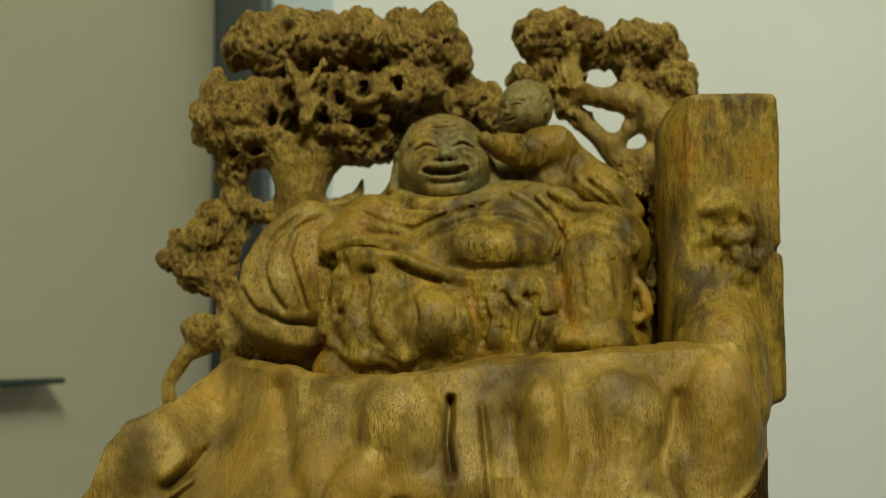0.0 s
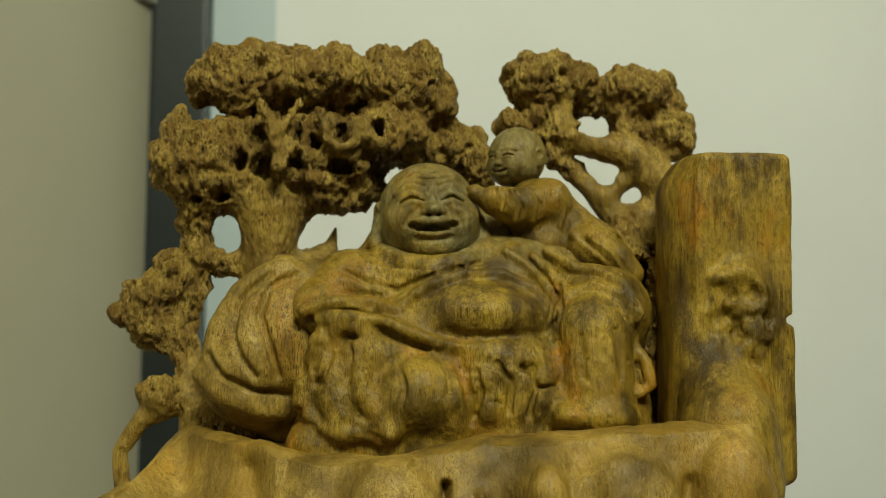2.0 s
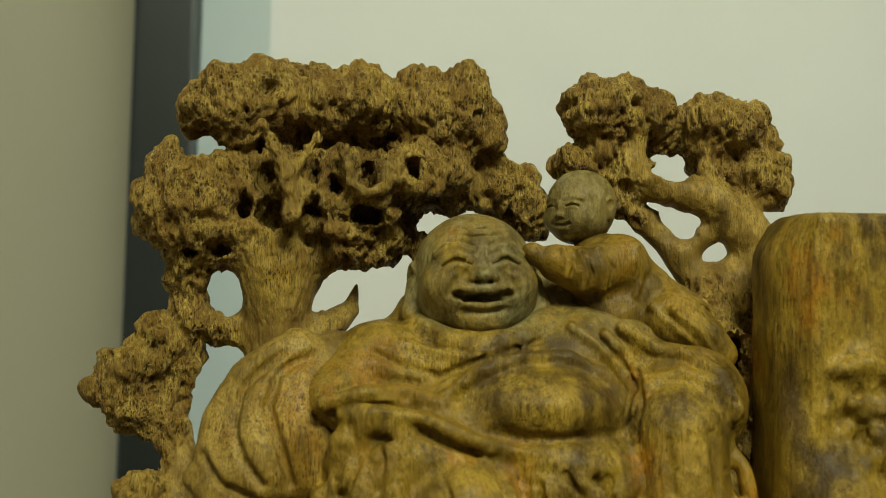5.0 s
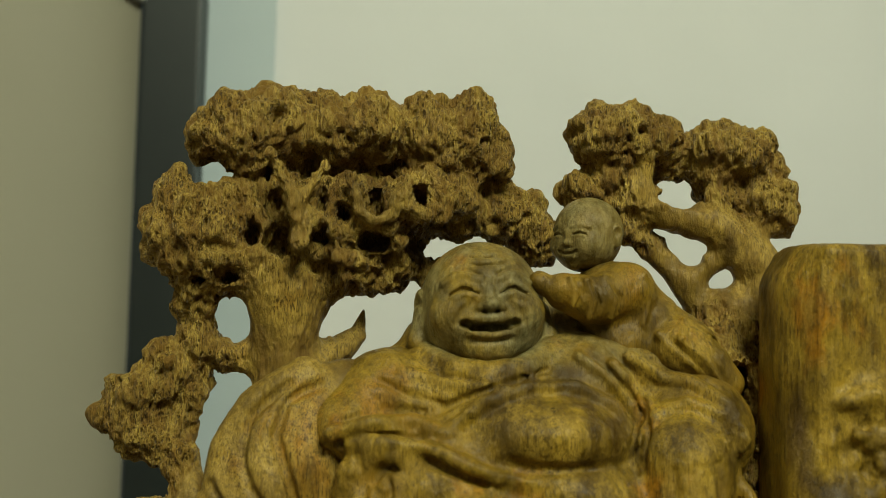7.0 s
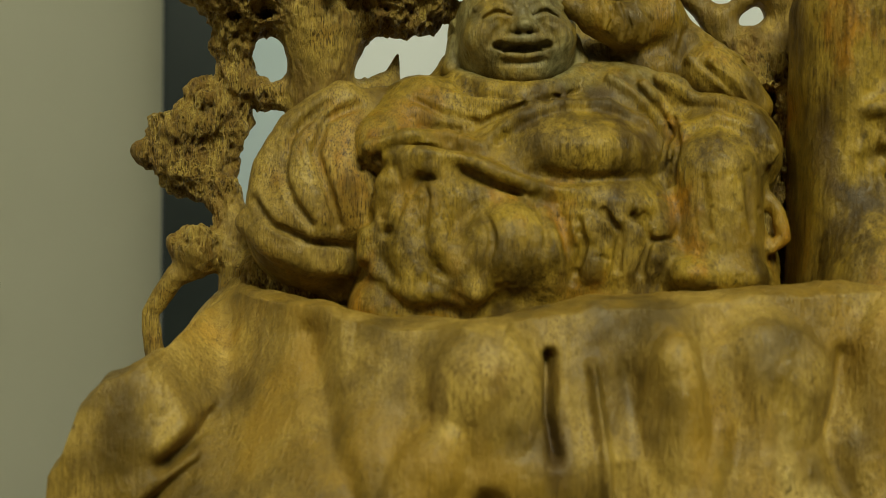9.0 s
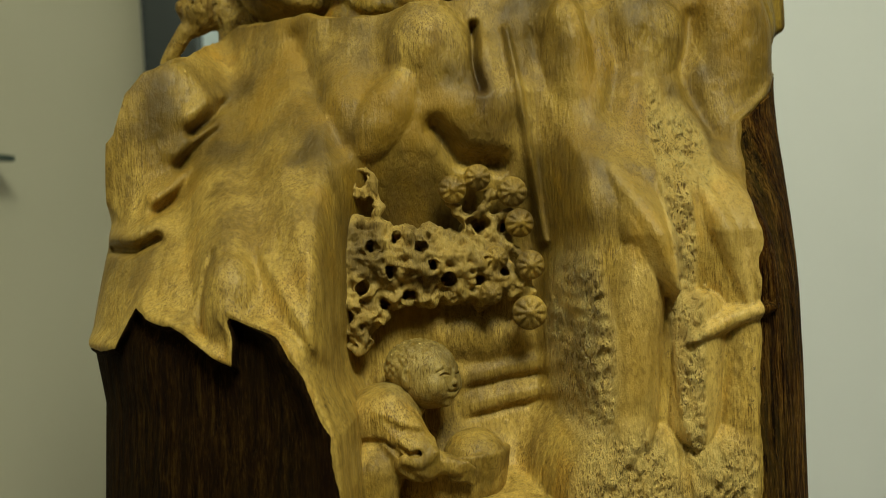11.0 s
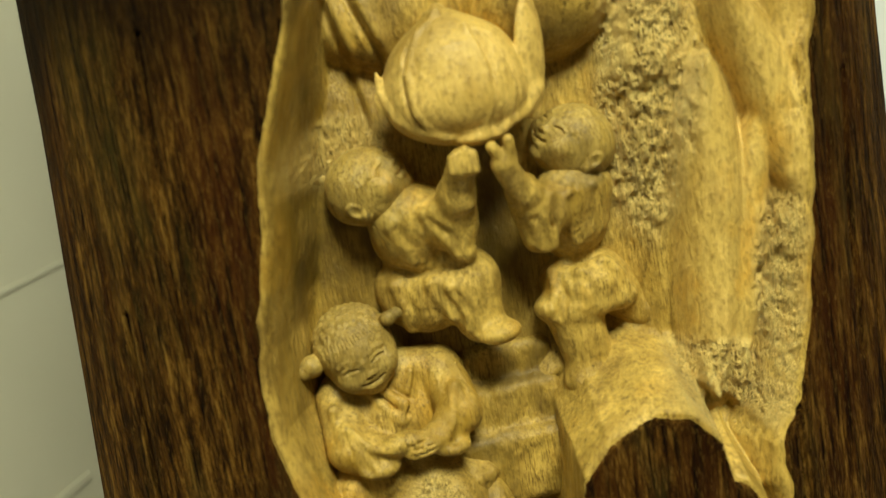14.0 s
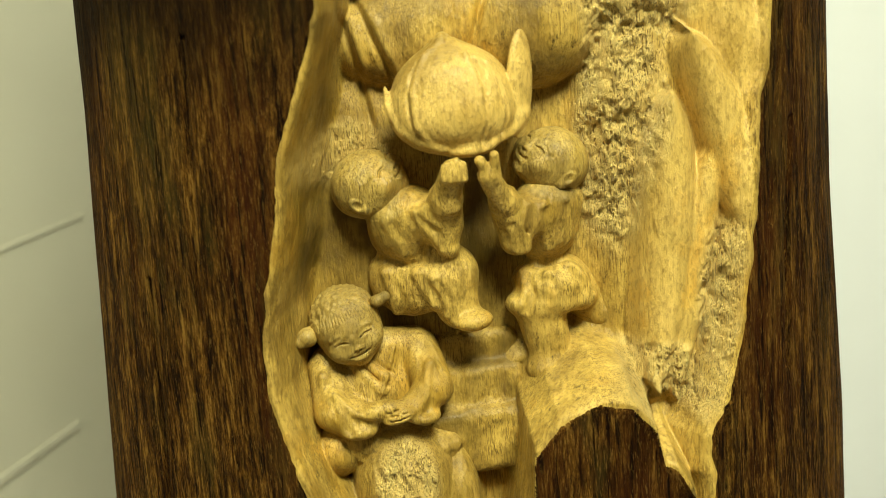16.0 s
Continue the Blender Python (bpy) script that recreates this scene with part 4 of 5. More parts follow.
def leafy(v):
    """Lumpy, fibrous, worm-eaten foliage."""
    w = v + 1.6 * np.stack([cloud(v, 5, 2), cloud(v + 31, 5, 2), cloud(v + 67, 5, 2)], 1)
    holes = np.exp(-((pebbles(w * (1, 1, 0.6) + 17, 2.6) / 0.34) ** 2)) + 0.8 * np.exp(-((pebbles(w * (1, 1, 0.5) + 5, 1.7) / 0.38) ** 2))
    deep = np.clip(7 * cloud(v + 90, 9, 2) - 1.3, 0, 1)
    return 4.0 * (0.46 - pebbles(w, 8.0)) + 0.9 * (0.45 - pebbles(w * (1, 1, 0.6) + 9, 3.0)) - 1.6 * holes - 3.4 * deep + 1.9 * cloud(v * (1, 1, 0.2), 1.5, 2) + 1.0


def build_column():
    c = Clay((56, 322, 150), (112, 432, 292), 0.7)
    c.ball((83, 354, 190), (14, 24, 26), 6)
    c.slab((69, 352, 182), (103, 380, 278), 10, 1.0)
    c.slab((76, 348.5, 184), (104, 380, 280.5), 2.5, 9.0)
    c.limb([(73, 357, 196), (74, 354, 222), (74, 356, 234)], [5, 4, 2.5], 5)
    c.limb([(90, 353, 206), (92, 352, 226), (88, 351, 244)], [6, 6, 5], 4)
    for pts in ([(80, 243), (88, 245), (94, 240)], [(78, 233), (83, 228), (84, 214)], [(94, 236), (92, 226), (86, 220)], [(84, 236), (90, 234)], [(88, 228), (94, 226)]):
        c.trace(pts, 1.8, 1.6, 1, 0.45)
    for x, h, r in ((80, 231, 2.0), (86, 228, 2.4), (91, 239, 1.7), (95, 231, 1.8), (85, 238, 1.6), (90, 218, 2.2), (84, 208, 2.0)):
        c.ball((x, c.front(x, h) - 0.5, h), (r, 2.2, r * 1.2), 1.5, -1)
    c.ball((105, 350, 231), (3.4, 9, 1.5), 1.2, -1)
    c.limb([(82, 353, 214), (82, 345, 200), (81, 342, 184)], [9, 13, 15], 6)
    clay_part("upper_column", c, WOOD_BROWN, carving, "smooth upright column of brown wood with a carved knot",
              lambda v: smooth_wood(v) + 1.6 * spot(v, (88, 345, 231), (14, 20, 16)) * (0.5 - pebbles(v, 4)) * 1.4,
              None, lambda v: np.maximum(0.9 * spot(v, (71.5, 358, 232), (3, 16, 24)), 0.6 * spot(v, (104, 350, 230), (7, 9, 4))), lambda v: np.clip(0.12 + 2 * cloud(v * (1, 1, 0.5), 16, 3), 0, 0.7))


build_column()

# ---- the pine trees ----


def build_left_tree():
    c = Clay((-114, 368, 160), (34, 432, 336), 0.5)
    for p, r in (((-63, 399, 310), (15, 13, 12)), ((-72, 399, 307), (8, 9, 9)), ((-55, 398, 314), (9, 10, 9)),
                 ((-36, 400, 312), (14, 13, 10)), ((-29, 399, 316), (7, 8, 7)), ((-43, 402, 316), (7, 8, 6)),
                 ((-10, 402, 311), (14, 13, 11)), ((-2, 400, 316), (7, 9, 8)), ((-15, 401, 317), (6, 8, 7)), ((2, 404, 306), (7, 8, 8)),
                 ((12, 410, 293), (8, 9, 7)), ((17, 411, 285), (7, 8, 8)), ((5, 410, 291), (8, 8, 7)),
                 ((-75, 399, 283), (13, 12, 13)), ((-80, 399, 293), (7, 8, 8)), ((-83, 399, 281), (8, 9, 8)), ((-70, 398, 274), (11, 10, 7)),
                 ((-84, 405, 247), (8, 8, 7)), ((-90, 405, 240), (9, 9, 8)), ((-95, 405, 233), (8, 8, 6)), ((-88, 405, 228), (8, 8, 7)),
                 ((-46, 409, 291), (35, 10, 15)), ((-10, 411, 298), (20, 10, 10)), ((-74, 400, 284), (16, 11, 15)), ((-85, 393, 207), (7, 6.5, 6)), ((-60, 396, 198), (14, 20, 14)), ((-58, 402, 286), (14, 10, 16)), ((-31, 405, 275), (13, 8, 7)), ((-14, 407, 281), (8, 8, 6)), ((-20, 411, 303), (14, 7, 8))):
        c.ball(p, r, 4)
    # trunk, arms, horn
    c.limb([(-50, 402, 232), (-52, 401, 252), (-54, 400, 268), (-60, 398, 276)], [10, 8.5, 11, 9], 5)
    c.limb([(-52, 401, 262), (-40, 402, 272), (-28, 404, 275), (-20, 406, 281), (-8, 408, 288)], [7, 6, 6, 6, 6], 4)
    c.limb([(-20, 406, 281), (-14, 407, 273)], [5, 3.5], 3)
    c.limb([(-76, 402, 268), (-76, 404, 254), (-66, 403, 250), (-54, 402, 250)], [6, 4.5, 4.5, 6], 3)
    c.limb([(-88, 404, 226), (-79, 402, 224), (-75, 397, 212), (-72, 394, 196), (-68, 394, 170)], [4, 4.5, 5, 7, 10], 3)
    c.limb([(-76, 404, 256), (-76, 404, 240), (-80, 404, 230)], [4, 3.5, 4], 3)
    c.limb([(-46, 403, 249), (-38, 408, 251), (-33, 411, 256), (-31, 412, 263)], [6, 4.5, 3, 0.6], 3)
    c.limb([(-80, 394, 206), (-90, 392, 200), (-97, 393, 190), (-96, 393, 180), (-93, 394, 170)], [5, 3, 2.1, 2.1, 3.4], 2)
    # a web of branches under the crown, with deep pockets between them
    c.ball((-36, 399, 287), (27, 12, 12), 4)
    c.ball((-14, 399, 295), (14, 10, 7), 4)
    for pts, r in (([(-57, 384, 303), (-51, 384, 293), (-48, 384, 281)], [1.7, 2.0, 2.4]), ([(-43, 385, 299), (-49, 384, 291)], [1.5, 1.7]),
                   ([(-46, 386, 288), (-39, 386, 277), (-32, 388, 275)], [1.6, 1.9, 2.2]), ([(-36, 386, 298), (-34, 385, 289), (-30, 385, 286), (-25, 385, 288), (-21, 387, 297)], [1.5, 1.8, 1.9, 1.8, 1.6]),
                   ([(-22, 387, 290), (-13, 388, 289), (-8, 391, 295)], [2.2, 2.2, 2.6])):
        c.limb(pts, r, 2.5)
    for x, h, rx, rh in ((-55, 291, 3.2, 5), (-54, 281, 4, 5), (-43.5, 292, 2.6, 4.2), (-43, 281, 3, 4.5), (-38, 288, 2.6, 3.5), (-29, 291, 3.4, 4.4), (-17, 293, 2.6, 3.2), (-29, 281, 4.5, 2.6), (-20, 284, 3.6, 2.8), (-33, 303, 2.2, 2.2), (-58, 299, 1.8, 2.2), (-48, 299, 1.8, 2.2), (-68, 271, 2.6, 2.0), (-62, 283, 3, 4), (-75, 270, 2, 1.6), (-24, 300, 1.6, 2)):
        c.ball((x, c.front(x, h) + 1, h), (rx, 8, rh), 1.2, -1)
    c.ball((-11, 396, 281), (11, 16, 6), 1.5, -1)
    c.ball((-10, 402, 281.5), (4.2, 40, 3.6), 1.5, -1)
    c.ball((-74, 399, 299), (7, 20, 4.5), 2, -1)
    c.ball((-65.5, 402, 259), (3.6, 30, 5.5), 1.5, -1)
    c.ball((-68, 402, 238), (4.4, 30, 8.5), 1.5, -1)

    def bare_wood(v):
        bare = np.maximum.reduce([spot(v, (-52, 392, 254), (18, 40, 24)), 0.4 * spot(v, (-48, 383, 290), (8, 7, 14)), 0.4 * spot(v, (-30, 384, 286), (16, 7, 15)), np.clip(2 * spot(v, (-88, 392, 186), (18, 24, 24)), 0, 1), spot(v, (-34, 410, 257), (9, 20, 10)), spot(v, (-72, 396, 212), (9, 20, 14))])
        bare = np.clip(bare * 1.7, 0, 0.8)
        return bare

    def woody(v):
        bare = bare_wood(v)
        return leafy(v) * (1 - bare) + smooth_wood(v) * bare

    clay_part("pine_tree", c, WOOD_FOLIAGE, carving, "carved pine tree with lumpy crowns and bare branches", woody, None,
              lambda v: 0.4 * np.maximum(spot(v, (-30, 385, 296), (12, 20, 14)), np.maximum(0.6 * spot(v, (-45, 400, 285), (26, 20, 14)), 0.3 * spot(v, (-90, 405, 236), (18, 20, 18)))), lambda v: np.clip(4.5 * cloud(v + 20, 16, 3) - 0.35, 0, 0.75), crumb=lambda v: 1 - bare_wood(v))


def build_right_tree():
    c = Clay((14, 372, 198), (100, 432, 334), 0.5)
    for p, r in (((40, 401, 314), (13, 11, 8)), ((33, 400, 314), (7, 9, 8)), ((50, 401, 313), (8, 10, 7)), ((43, 404, 307), (12, 8, 7)),
                 ((69, 401, 310), (11, 11, 9)), ((78, 400, 308), (8, 9, 8)), ((82, 399, 295), (8, 9, 9)), ((72, 404, 299), (10, 8, 7)), ((58, 406, 308), (8, 6, 6)), ((29, 403, 297), (7, 8, 6)), ((38, 405, 298), (8, 7, 6)),
                 ((62, 402, 246), (12, 12, 18)), ((61, 387, 250), (10, 10, 12)), ((64.5, 370, 238), (6, 10, 15)), ((64.5, 366, 220), (6, 9, 15)), ((74, 396, 250), (12, 8, 24)), ((84, 398, 240), (14, 8, 40)), ((60, 400, 222), (14, 12, 18)), ((66, 396, 206), (16, 14, 12))):
        c.ball(p, r, 4)
    c.limb([(86, 396, 262), (79, 396, 276), (71, 396, 286), (63, 396, 289), (54, 397, 291), (44, 399, 297), (38, 401, 302)], [10, 7, 6, 5, 5, 5, 5], 3)
    c.limb([(44, 397, 296), (46, 396, 307)], [3, 2.6], 2.5)
    c.limb([(66, 395, 289), (66, 396, 303)], [2.8, 2.4], 2.5)
    c.limb([(76, 396, 286), (81, 397, 293)], [3.0, 3.4], 2.5)
    c.limb([(40, 400, 294), (46, 401, 285), (54, 400, 277), (62, 399, 268), (70, 397, 262)], [4, 3.4, 3.4, 4.5, 7], 3)
    c.limb([(60, 398, 274), (67, 397, 280)], [3, 3], 3)
    c.ball((59.5, 398, 280), (3.0, 30, 2.4), 1, -1)
    c.ball((55, 400, 295.5), (6, 30, 2.6), 1, -1)
    c.ball((39, 390, 297), (2.6, 8, 4.5), 1.2, -1)
    c.ball((42, 388, 304), (1.8, 7, 2.2), 1.2, -1)

    def bare_wood(v):
        bare = np.clip(1.7 * np.maximum.reduce([spot(v, (76, 392, 276), (20, 30, 16)), spot(v, (58, 392, 288), (18, 14, 9)), spot(v, (45, 392, 300), (5, 9, 9)), spot(v, (55, 398, 274), (14, 20, 13))]), 0, 0.85)
        return bare

    def woody(v):
        bare = bare_wood(v)
        return leafy(v) * (1 - bare) + smooth_wood(v) * bare

    clay_part("pine_tree", c, WOOD_FOLIAGE, carving, "small carved pine tree leaning from the column", woody, None, lambda v: 0.8 * spot(v, (68, 388, 280), (2.5, 12, 12)), lambda v: np.clip(4.5 * cloud(v + 20, 16, 3) - 0.35, 0, 0.75), crumb=lambda v: 1 - bare_wood(v))


build_left_tree()
build_right_tree()

# ---- the figures, each one plain mesh ----


def head(at, r, facing, up=(0, 0, 1), laughing=False, hair=False, ears=True):
    """A carved round head with worn features, skinned finely. r: half width, half depth, half height. Gives vertices and quads."""
    s, tall = r[0], r[2]
    c = Clay((-1.5 * s, -1.45 * r[1], -1.4 * tall), (1.5 * s, 1.4 * r[1], 1.35 * tall), s / 36)

    def p(*pairs):
        return [(s * a, tall * b) for a, b in pairs]

    def lump(a, b, sink, size, k, sign=1):
        c.ball((s * a, c.front(s * a, tall * b) + s * sink, tall * b), tuple(s * q for q in size), s * k, sign)

    c.ball((0, 0.04 * s, 0.08 * tall), (s, r[1], 0.92 * tall), 0.1 * s)
    if laughing:
        c.ball((0, -0.10 * r[1], -0.40 * tall), (0.98 * s, 0.88 * r[1], 0.60 * tall), 0.3 * s)
        for m in (-1, 1):
            lump(0.56 * m, -0.16, 0.20, (0.36, 0.28, 0.32), 0.22)                                                               # cheek
            c.trace(p((0.14 * m, 0.34), (0.30 * m, 0.42), (0.48 * m, 0.44), (0.70 * m, 0.30)), 0.05 * s, 0.08 * s, 1, 0.5)        # brow
            c.trace(p((0.14 * m, 0.42), (0.32 * m, 0.50), (0.52 * m, 0.52)), 0.025 * s, 0.05 * s, -1, 0.5)
            c.trace(p((0.19 * m, 0.13), (0.28 * m, 0.20), (0.42 * m, 0.22), (0.60 * m, 0.12)), 0.045 * s, 0.03 * s, -1, 0.7)      # closed eye
            c.trace(p((0.19 * m, 0.20), (0.30 * m, 0.275), (0.44 * m, 0.295), (0.63 * m, 0.19)), 0.04 * s, 0.05 * s, 1, 0.5)      # lid
            c.trace(p((0.22 * m, 0.08), (0.40 * m, 0.135), (0.57 * m, 0.06)), 0.05 * s, 0.05 * s, 1, 0.45)
        c.trace(p((0, 0.22), (0, 0.06)), 0.07 * s, 0.12 * s, 1, 0.45)
        c.trace(p((-0.06, 0.36), (-0.05, 0.26)), 0.025 * s, 0.04 * s, -1, 0.5)
        c.trace(p((0.07, 0.36), (0.06, 0.27)), 0.025 * s, 0.04 * s, -1, 0.5)
        lump(0, -0.03, 0.02, (0.17, 0.19, 0.13), 0.08)
        for m in (-1, 1):
            lump(0.19 * m, -0.06, 0.05, (0.12, 0.12, 0.10), 0.05)
            lump(0.10 * m, -0.15, -0.01, (0.06, 0.09, 0.045), 0.03, -1)
            c.trace(p((0.27 * m, -0.02), (0.46 * m, -0.14), (0.56 * m, -0.30)), 0.035 * s, 0.10 * s, -1, 0.5)
        lump(0, -0.385, 0.02, (0.36, 0.34, 0.105), 0.03, -1)
        for m in (-1, 1):
            lump(0.37 * m, -0.32, -0.03, (0.15, 0.22, 0.075), 0.03, -1)
            lump(0.13 * m, -0.265, 0.03, (0.11, 0.09, 0.06), 0.04)
        c.trace(p((-0.30, -0.235), (-0.1, -0.225), (0.0, -0.25), (0.1, -0.225), (0.30, -0.235)), 0.055 * s, 0.04 * s, 1, 0.5)
        c.trace(p((-0.26, -0.47), (0, -0.505), (0.26, -0.47)), 0.05 * s, 0.05 * s, 1, 0.5)
        c.trace(p((-0.34, -0.575), (0, -0.61), (0.34, -0.575)), 0.035 * s, 0.10 * s, -1, 0.5)
        lump(0, -0.74, 0.13, (0.38, 0.2, 0.15), 0.16)
        for b in (0.58, 0.70):
            c.trace(p((-0.42, b + 0.03), (-0.1, b - 0.02), (0.2, b), (0.45, b + 0.03)), 0.02 * s, 0.06 * s, -1, 0.5)
    else:
        c.ball((0, -0.16 * r[1], -0.38 * tall), (0.88 * s, 0.82 * r[1], 0.60 * tall), 0.3 * s)
        for m in (-1, 1):
            lump(0.46 * m, -0.24, 0.20, (0.34, 0.26, 0.28), 0.25)
            c.trace(p((0.16 * m, 0.26), (0.40 * m, 0.32), (0.64 * m, 0.22)), 0.04 * s, 0.08 * s, 1, 0.4)
            c.trace(p((0.22 * m, 0.05), (0.30 * m, 0.095), (0.42 * m, 0.10), (0.54 * m, 0.05)), 0.045 * s, 0.03 * s, -1, 0.65)
            c.trace(p((0.24 * m, 0.01), (0.38 * m, 0.02), (0.52 * m, 0.01)), 0.045 * s, 0.04 * s, 1, 0.4)
            c.trace(p((0.22 * m, 0.12), (0.38 * m, 0.17), (0.56 * m, 0.11)), 0.03 * s, 0.04 * s, 1, 0.4)
        c.trace(p((0, 0.16), (0, -0.10)), 0.06 * s, 0.10 * s, 1, 0.5)
        lump(0, -0.15, 0.03, (0.12, 0.13, 0.10), 0.06)
        for m in (-1, 1):
            lump(0.13 * m, -0.18, 0.05, (0.09, 0.10, 0.08), 0.05)
            lump(0.07 * m, -0.25, -0.01, (0.045, 0.06, 0.035), 0.03, -1)
        c.trace(p((-0.30, -0.37), (-0.15, -0.43), (0, -0.415), (0.15, -0.43), (0.30, -0.37)), 0.045 * s, 0.03 * s, -1, 0.65)
        c.trace(p((-0.16, -0.51), (0, -0.53), (0.16, -0.51)), 0.06 * s, 0.07 * s, 1, 0.4)
        lump(0, -0.74, 0.10, (0.24, 0.18, 0.16), 0.14)
    for m in (-1, 1):
        if not ears:
            break
        c.ball((0.99 * m * s, 0.06 * s, 0.02 * tall), (0.13 * s, 0.22 * s, 0.26 * s), 0.06 * s)
        c.ball((0.98 * m * s, 0.02 * s, -0.24 * tall), (0.11 * s, 0.14 * s, 0.16 * s), 0.1 * s)
        c.ball((1.09 * m * s, -0.04 * s, 0.03 * tall), (0.08 * s, 0.14 * s, 0.16 * s), 0.05 * s, -1)
        if laughing:
            c.limb([(0.99 * m * s, 0.0, -0.1 * tall), (1.06 * m * s, -0.06 * s, -0.38 * tall), (1.11 * m * s, -0.12 * s, -0.58 * tall)], [0.13 * s, 0.15 * s, 0.17 * s], 0.08 * s)
    if hair:
        c.ball((0, 0.20 * s, 0.17 * tall), (1.03 * s, 1.0 * r[1], 0.86 * tall), 0.12 * s)
        for n in range(19):
            a = -0.9 + 0.10 * n
            c.trace(p((0.98 * a, 0.56 - 0.14 * abs(a)), (0.88 * a, 0.72), (0.66 * a, 0.90)), 0.018 * s, 0.04 * s, -1, 0.5)
    v, q = c.skin()
    v = v + normals_of(v, q) * (0.03 * s * cloud(v, 0.4 * s, 3))[:, None]
    if hair:                                       # tight curls over the crown and the back
        curly = np.clip((v[:, 2] / tall + 0.9 * v[:, 1] / r[1] - 0.25) * 4, 0, 1)
        v = v + normals_of(v, q) * (curly * 0.09 * s * (0.45 - pebbles(v + 50, 0.17 * s)))[:, None]
    F = frame_of(facing, up)
    return np.array(at, float) + v * (-1, -1, 1) @ F, q


def cloth(v):
    return 0.9 * cloud(v, 6, 3) + 0.15 * cloud(v * (1, 1, 0.15), 1.2, 2)


def folds(c, lines, r=0.9, k=1.6, proud=0.35, shift=(0.8, -1.6)):
    """Soft cloth folds: for every line of (x, h) a ridge and, beside it, a channel."""
    for pts in lines:
        c.trace(pts, r * 1.4, k * 1.2, 1, proud * 1.5)
        c.trace([(x + shift[0] * r, h + shift[1] * r) for x, h in pts], r * 0.8, k, -1, proud * 0.8)


def build_monk():
    c = Clay((-48, 328, 180), (74, 432, 276), 0.55)
    for at, r in (((8, 394, 208), (52, 42, 26)), ((5, 394, 230), (42, 34, 26)), ((-23, 388, 240), (14, 18, 13)), ((0, 388, 242), (26, 22, 9)), ((30, 389, 246), (26, 21, 13)),
                  ((54, 377, 233), (14, 19, 16)), ((14, 375, 231), (23, 22, 12)), ((20, 372, 210), (22, 20, 14)), ((-24, 376, 212), (18, 18, 18)), ((50, 374, 206), (17, 16, 12))):
        c.ball(at, r, 6)
    c.slab((-44, 354, 180), (66, 420, 202), 9, 8)
    # bare belly under the parted robe
    c.ball((13, 374, 233), (20, 21.5, 10.5), 2.0)
    c.trace([(-10, 235), (-3, 240.5), (8, 244.5), (20, 244.5), (30, 240), (35, 232), (34, 224)], 1.8, 1.4, 1, 0.7)
    c.trace([(-10, 229), (-4, 224.5), (8, 222.5), (20, 222), (33, 223)], 2.4, 2.6, 1, 0.5)
    c.trace([(0, 227), (10, 225.5), (22, 225.5)], 0.9, 2.5, -1, 0.35)
    # raised knee, smooth, and its foot under the hem
    c.limb([(47, 364, 226), (47, 361, 204)], [12.4, 12.0], 3)
    c.limb([(47, 378, 236), (47, 366, 228)], [13, 12], 2.5)
    c.trace([(35.5, 231), (38.5, 238), (47, 241.5), (55.5, 238.5), (59.5, 231)], 1.5, 1.4, 1, 0.6)
    c.trace([(35, 236), (34, 224), (35, 208)], 1.2, 1.0, -1, 0.65)
    c.ball((46, 358, 202), (13, 10, 4), 4)
    c.ball((38, 353, 203), (5, 6, 3.5), 3)
    c.ball((51, 353, 203), (5, 6, 3.5), 3)
    # robe over the shoulder and knee
    for pts, r, proud in (([(35, 252), (43, 247), (50, 246), (57, 241), (60, 233)], 1.8, 0.4), ([(30, 250), (37, 243), (40, 237)], 1.6, 0.35), ([(22, 252), (31, 246), (36, 238)], 1.3, 0.35),
                          ([(-24, 249), (-12, 245), (2, 244)], 1.3, 0.3)):
        c.trace(pts, r, 1.4, 1, min(proud * 1.8, 0.75))
    for pts in ([(37, 244), (37, 234), (35.5, 226)], [(-14, 238), (-8, 241), (2, 245), (14, 249)]):
        c.trace(pts, 1.1, 1.0, -1, 0.7)
    # sleeve, forearm and the hand that lies on the other knee
    c.limb([(-27, 378, 242), (-36, 370, 234), (-26, 363, 230)], [10, 7.5, 6], 6)
    c.limb([(-26, 365, 229), (-14, 364, 228), (-6, 362, 225)], [5, 4.4, 3.6], 3)
    c.ball((-8, 366.5, 227), (16, 9, 7), 4)
    c.ball((-12, 366, 219.5), (20, 11, 7), 5)
    c.trace([(-39, 233), (-30, 235.5), (-20, 236), (-12, 233)], 1.9, 1.4, 1, 0.75)
    c.trace([(-38, 230.5), (-28, 232.6), (-18, 232.2)], 1.2, 1.0, -1, 0.7)
    c.trace([(-34, 230.5), (-25, 231.2), (-16, 230), (-6, 226), (0, 223.5)], 1.8, 1.4, 1, 0.7)
    c.trace([(-16, 227), (-10, 224.5), (-3, 222)], 1.1, 1.0, -1, 0.7)
    c.ball((-26, 364.5, 211), (13, 10, 15), 3)
    c.limb([(-35, 364, 217), (-34, 362, 224), (-29, 360, 228.5), (-22.5, 359, 228), (-18.5, 359, 222), (-17.5, 359, 217)], [3.6, 3.6, 3.2, 3.2, 2.8, 2.4], 2.2)
    c.trace([(-28.5, 222), (-26.5, 225.5), (-23, 224.5), (-21.5, 220)], 0.9, 1.4, -1, 0.7)
    # the robe that hangs below, its hem curling over the ledge
    c.limb([(-30, 359, 216), (-29.5, 357, 207), (-27, 354, 199)], [4.2, 5.2, 4], 2.6)
    c.limb([(-24, 357, 221), (-21.5, 355, 209), (-14, 352, 198.5)], [3.2, 3.6, 3.4], 2.4)
    c.limb([(-38, 363, 213), (-38, 362, 206)], [3.6, 4], 2.5)
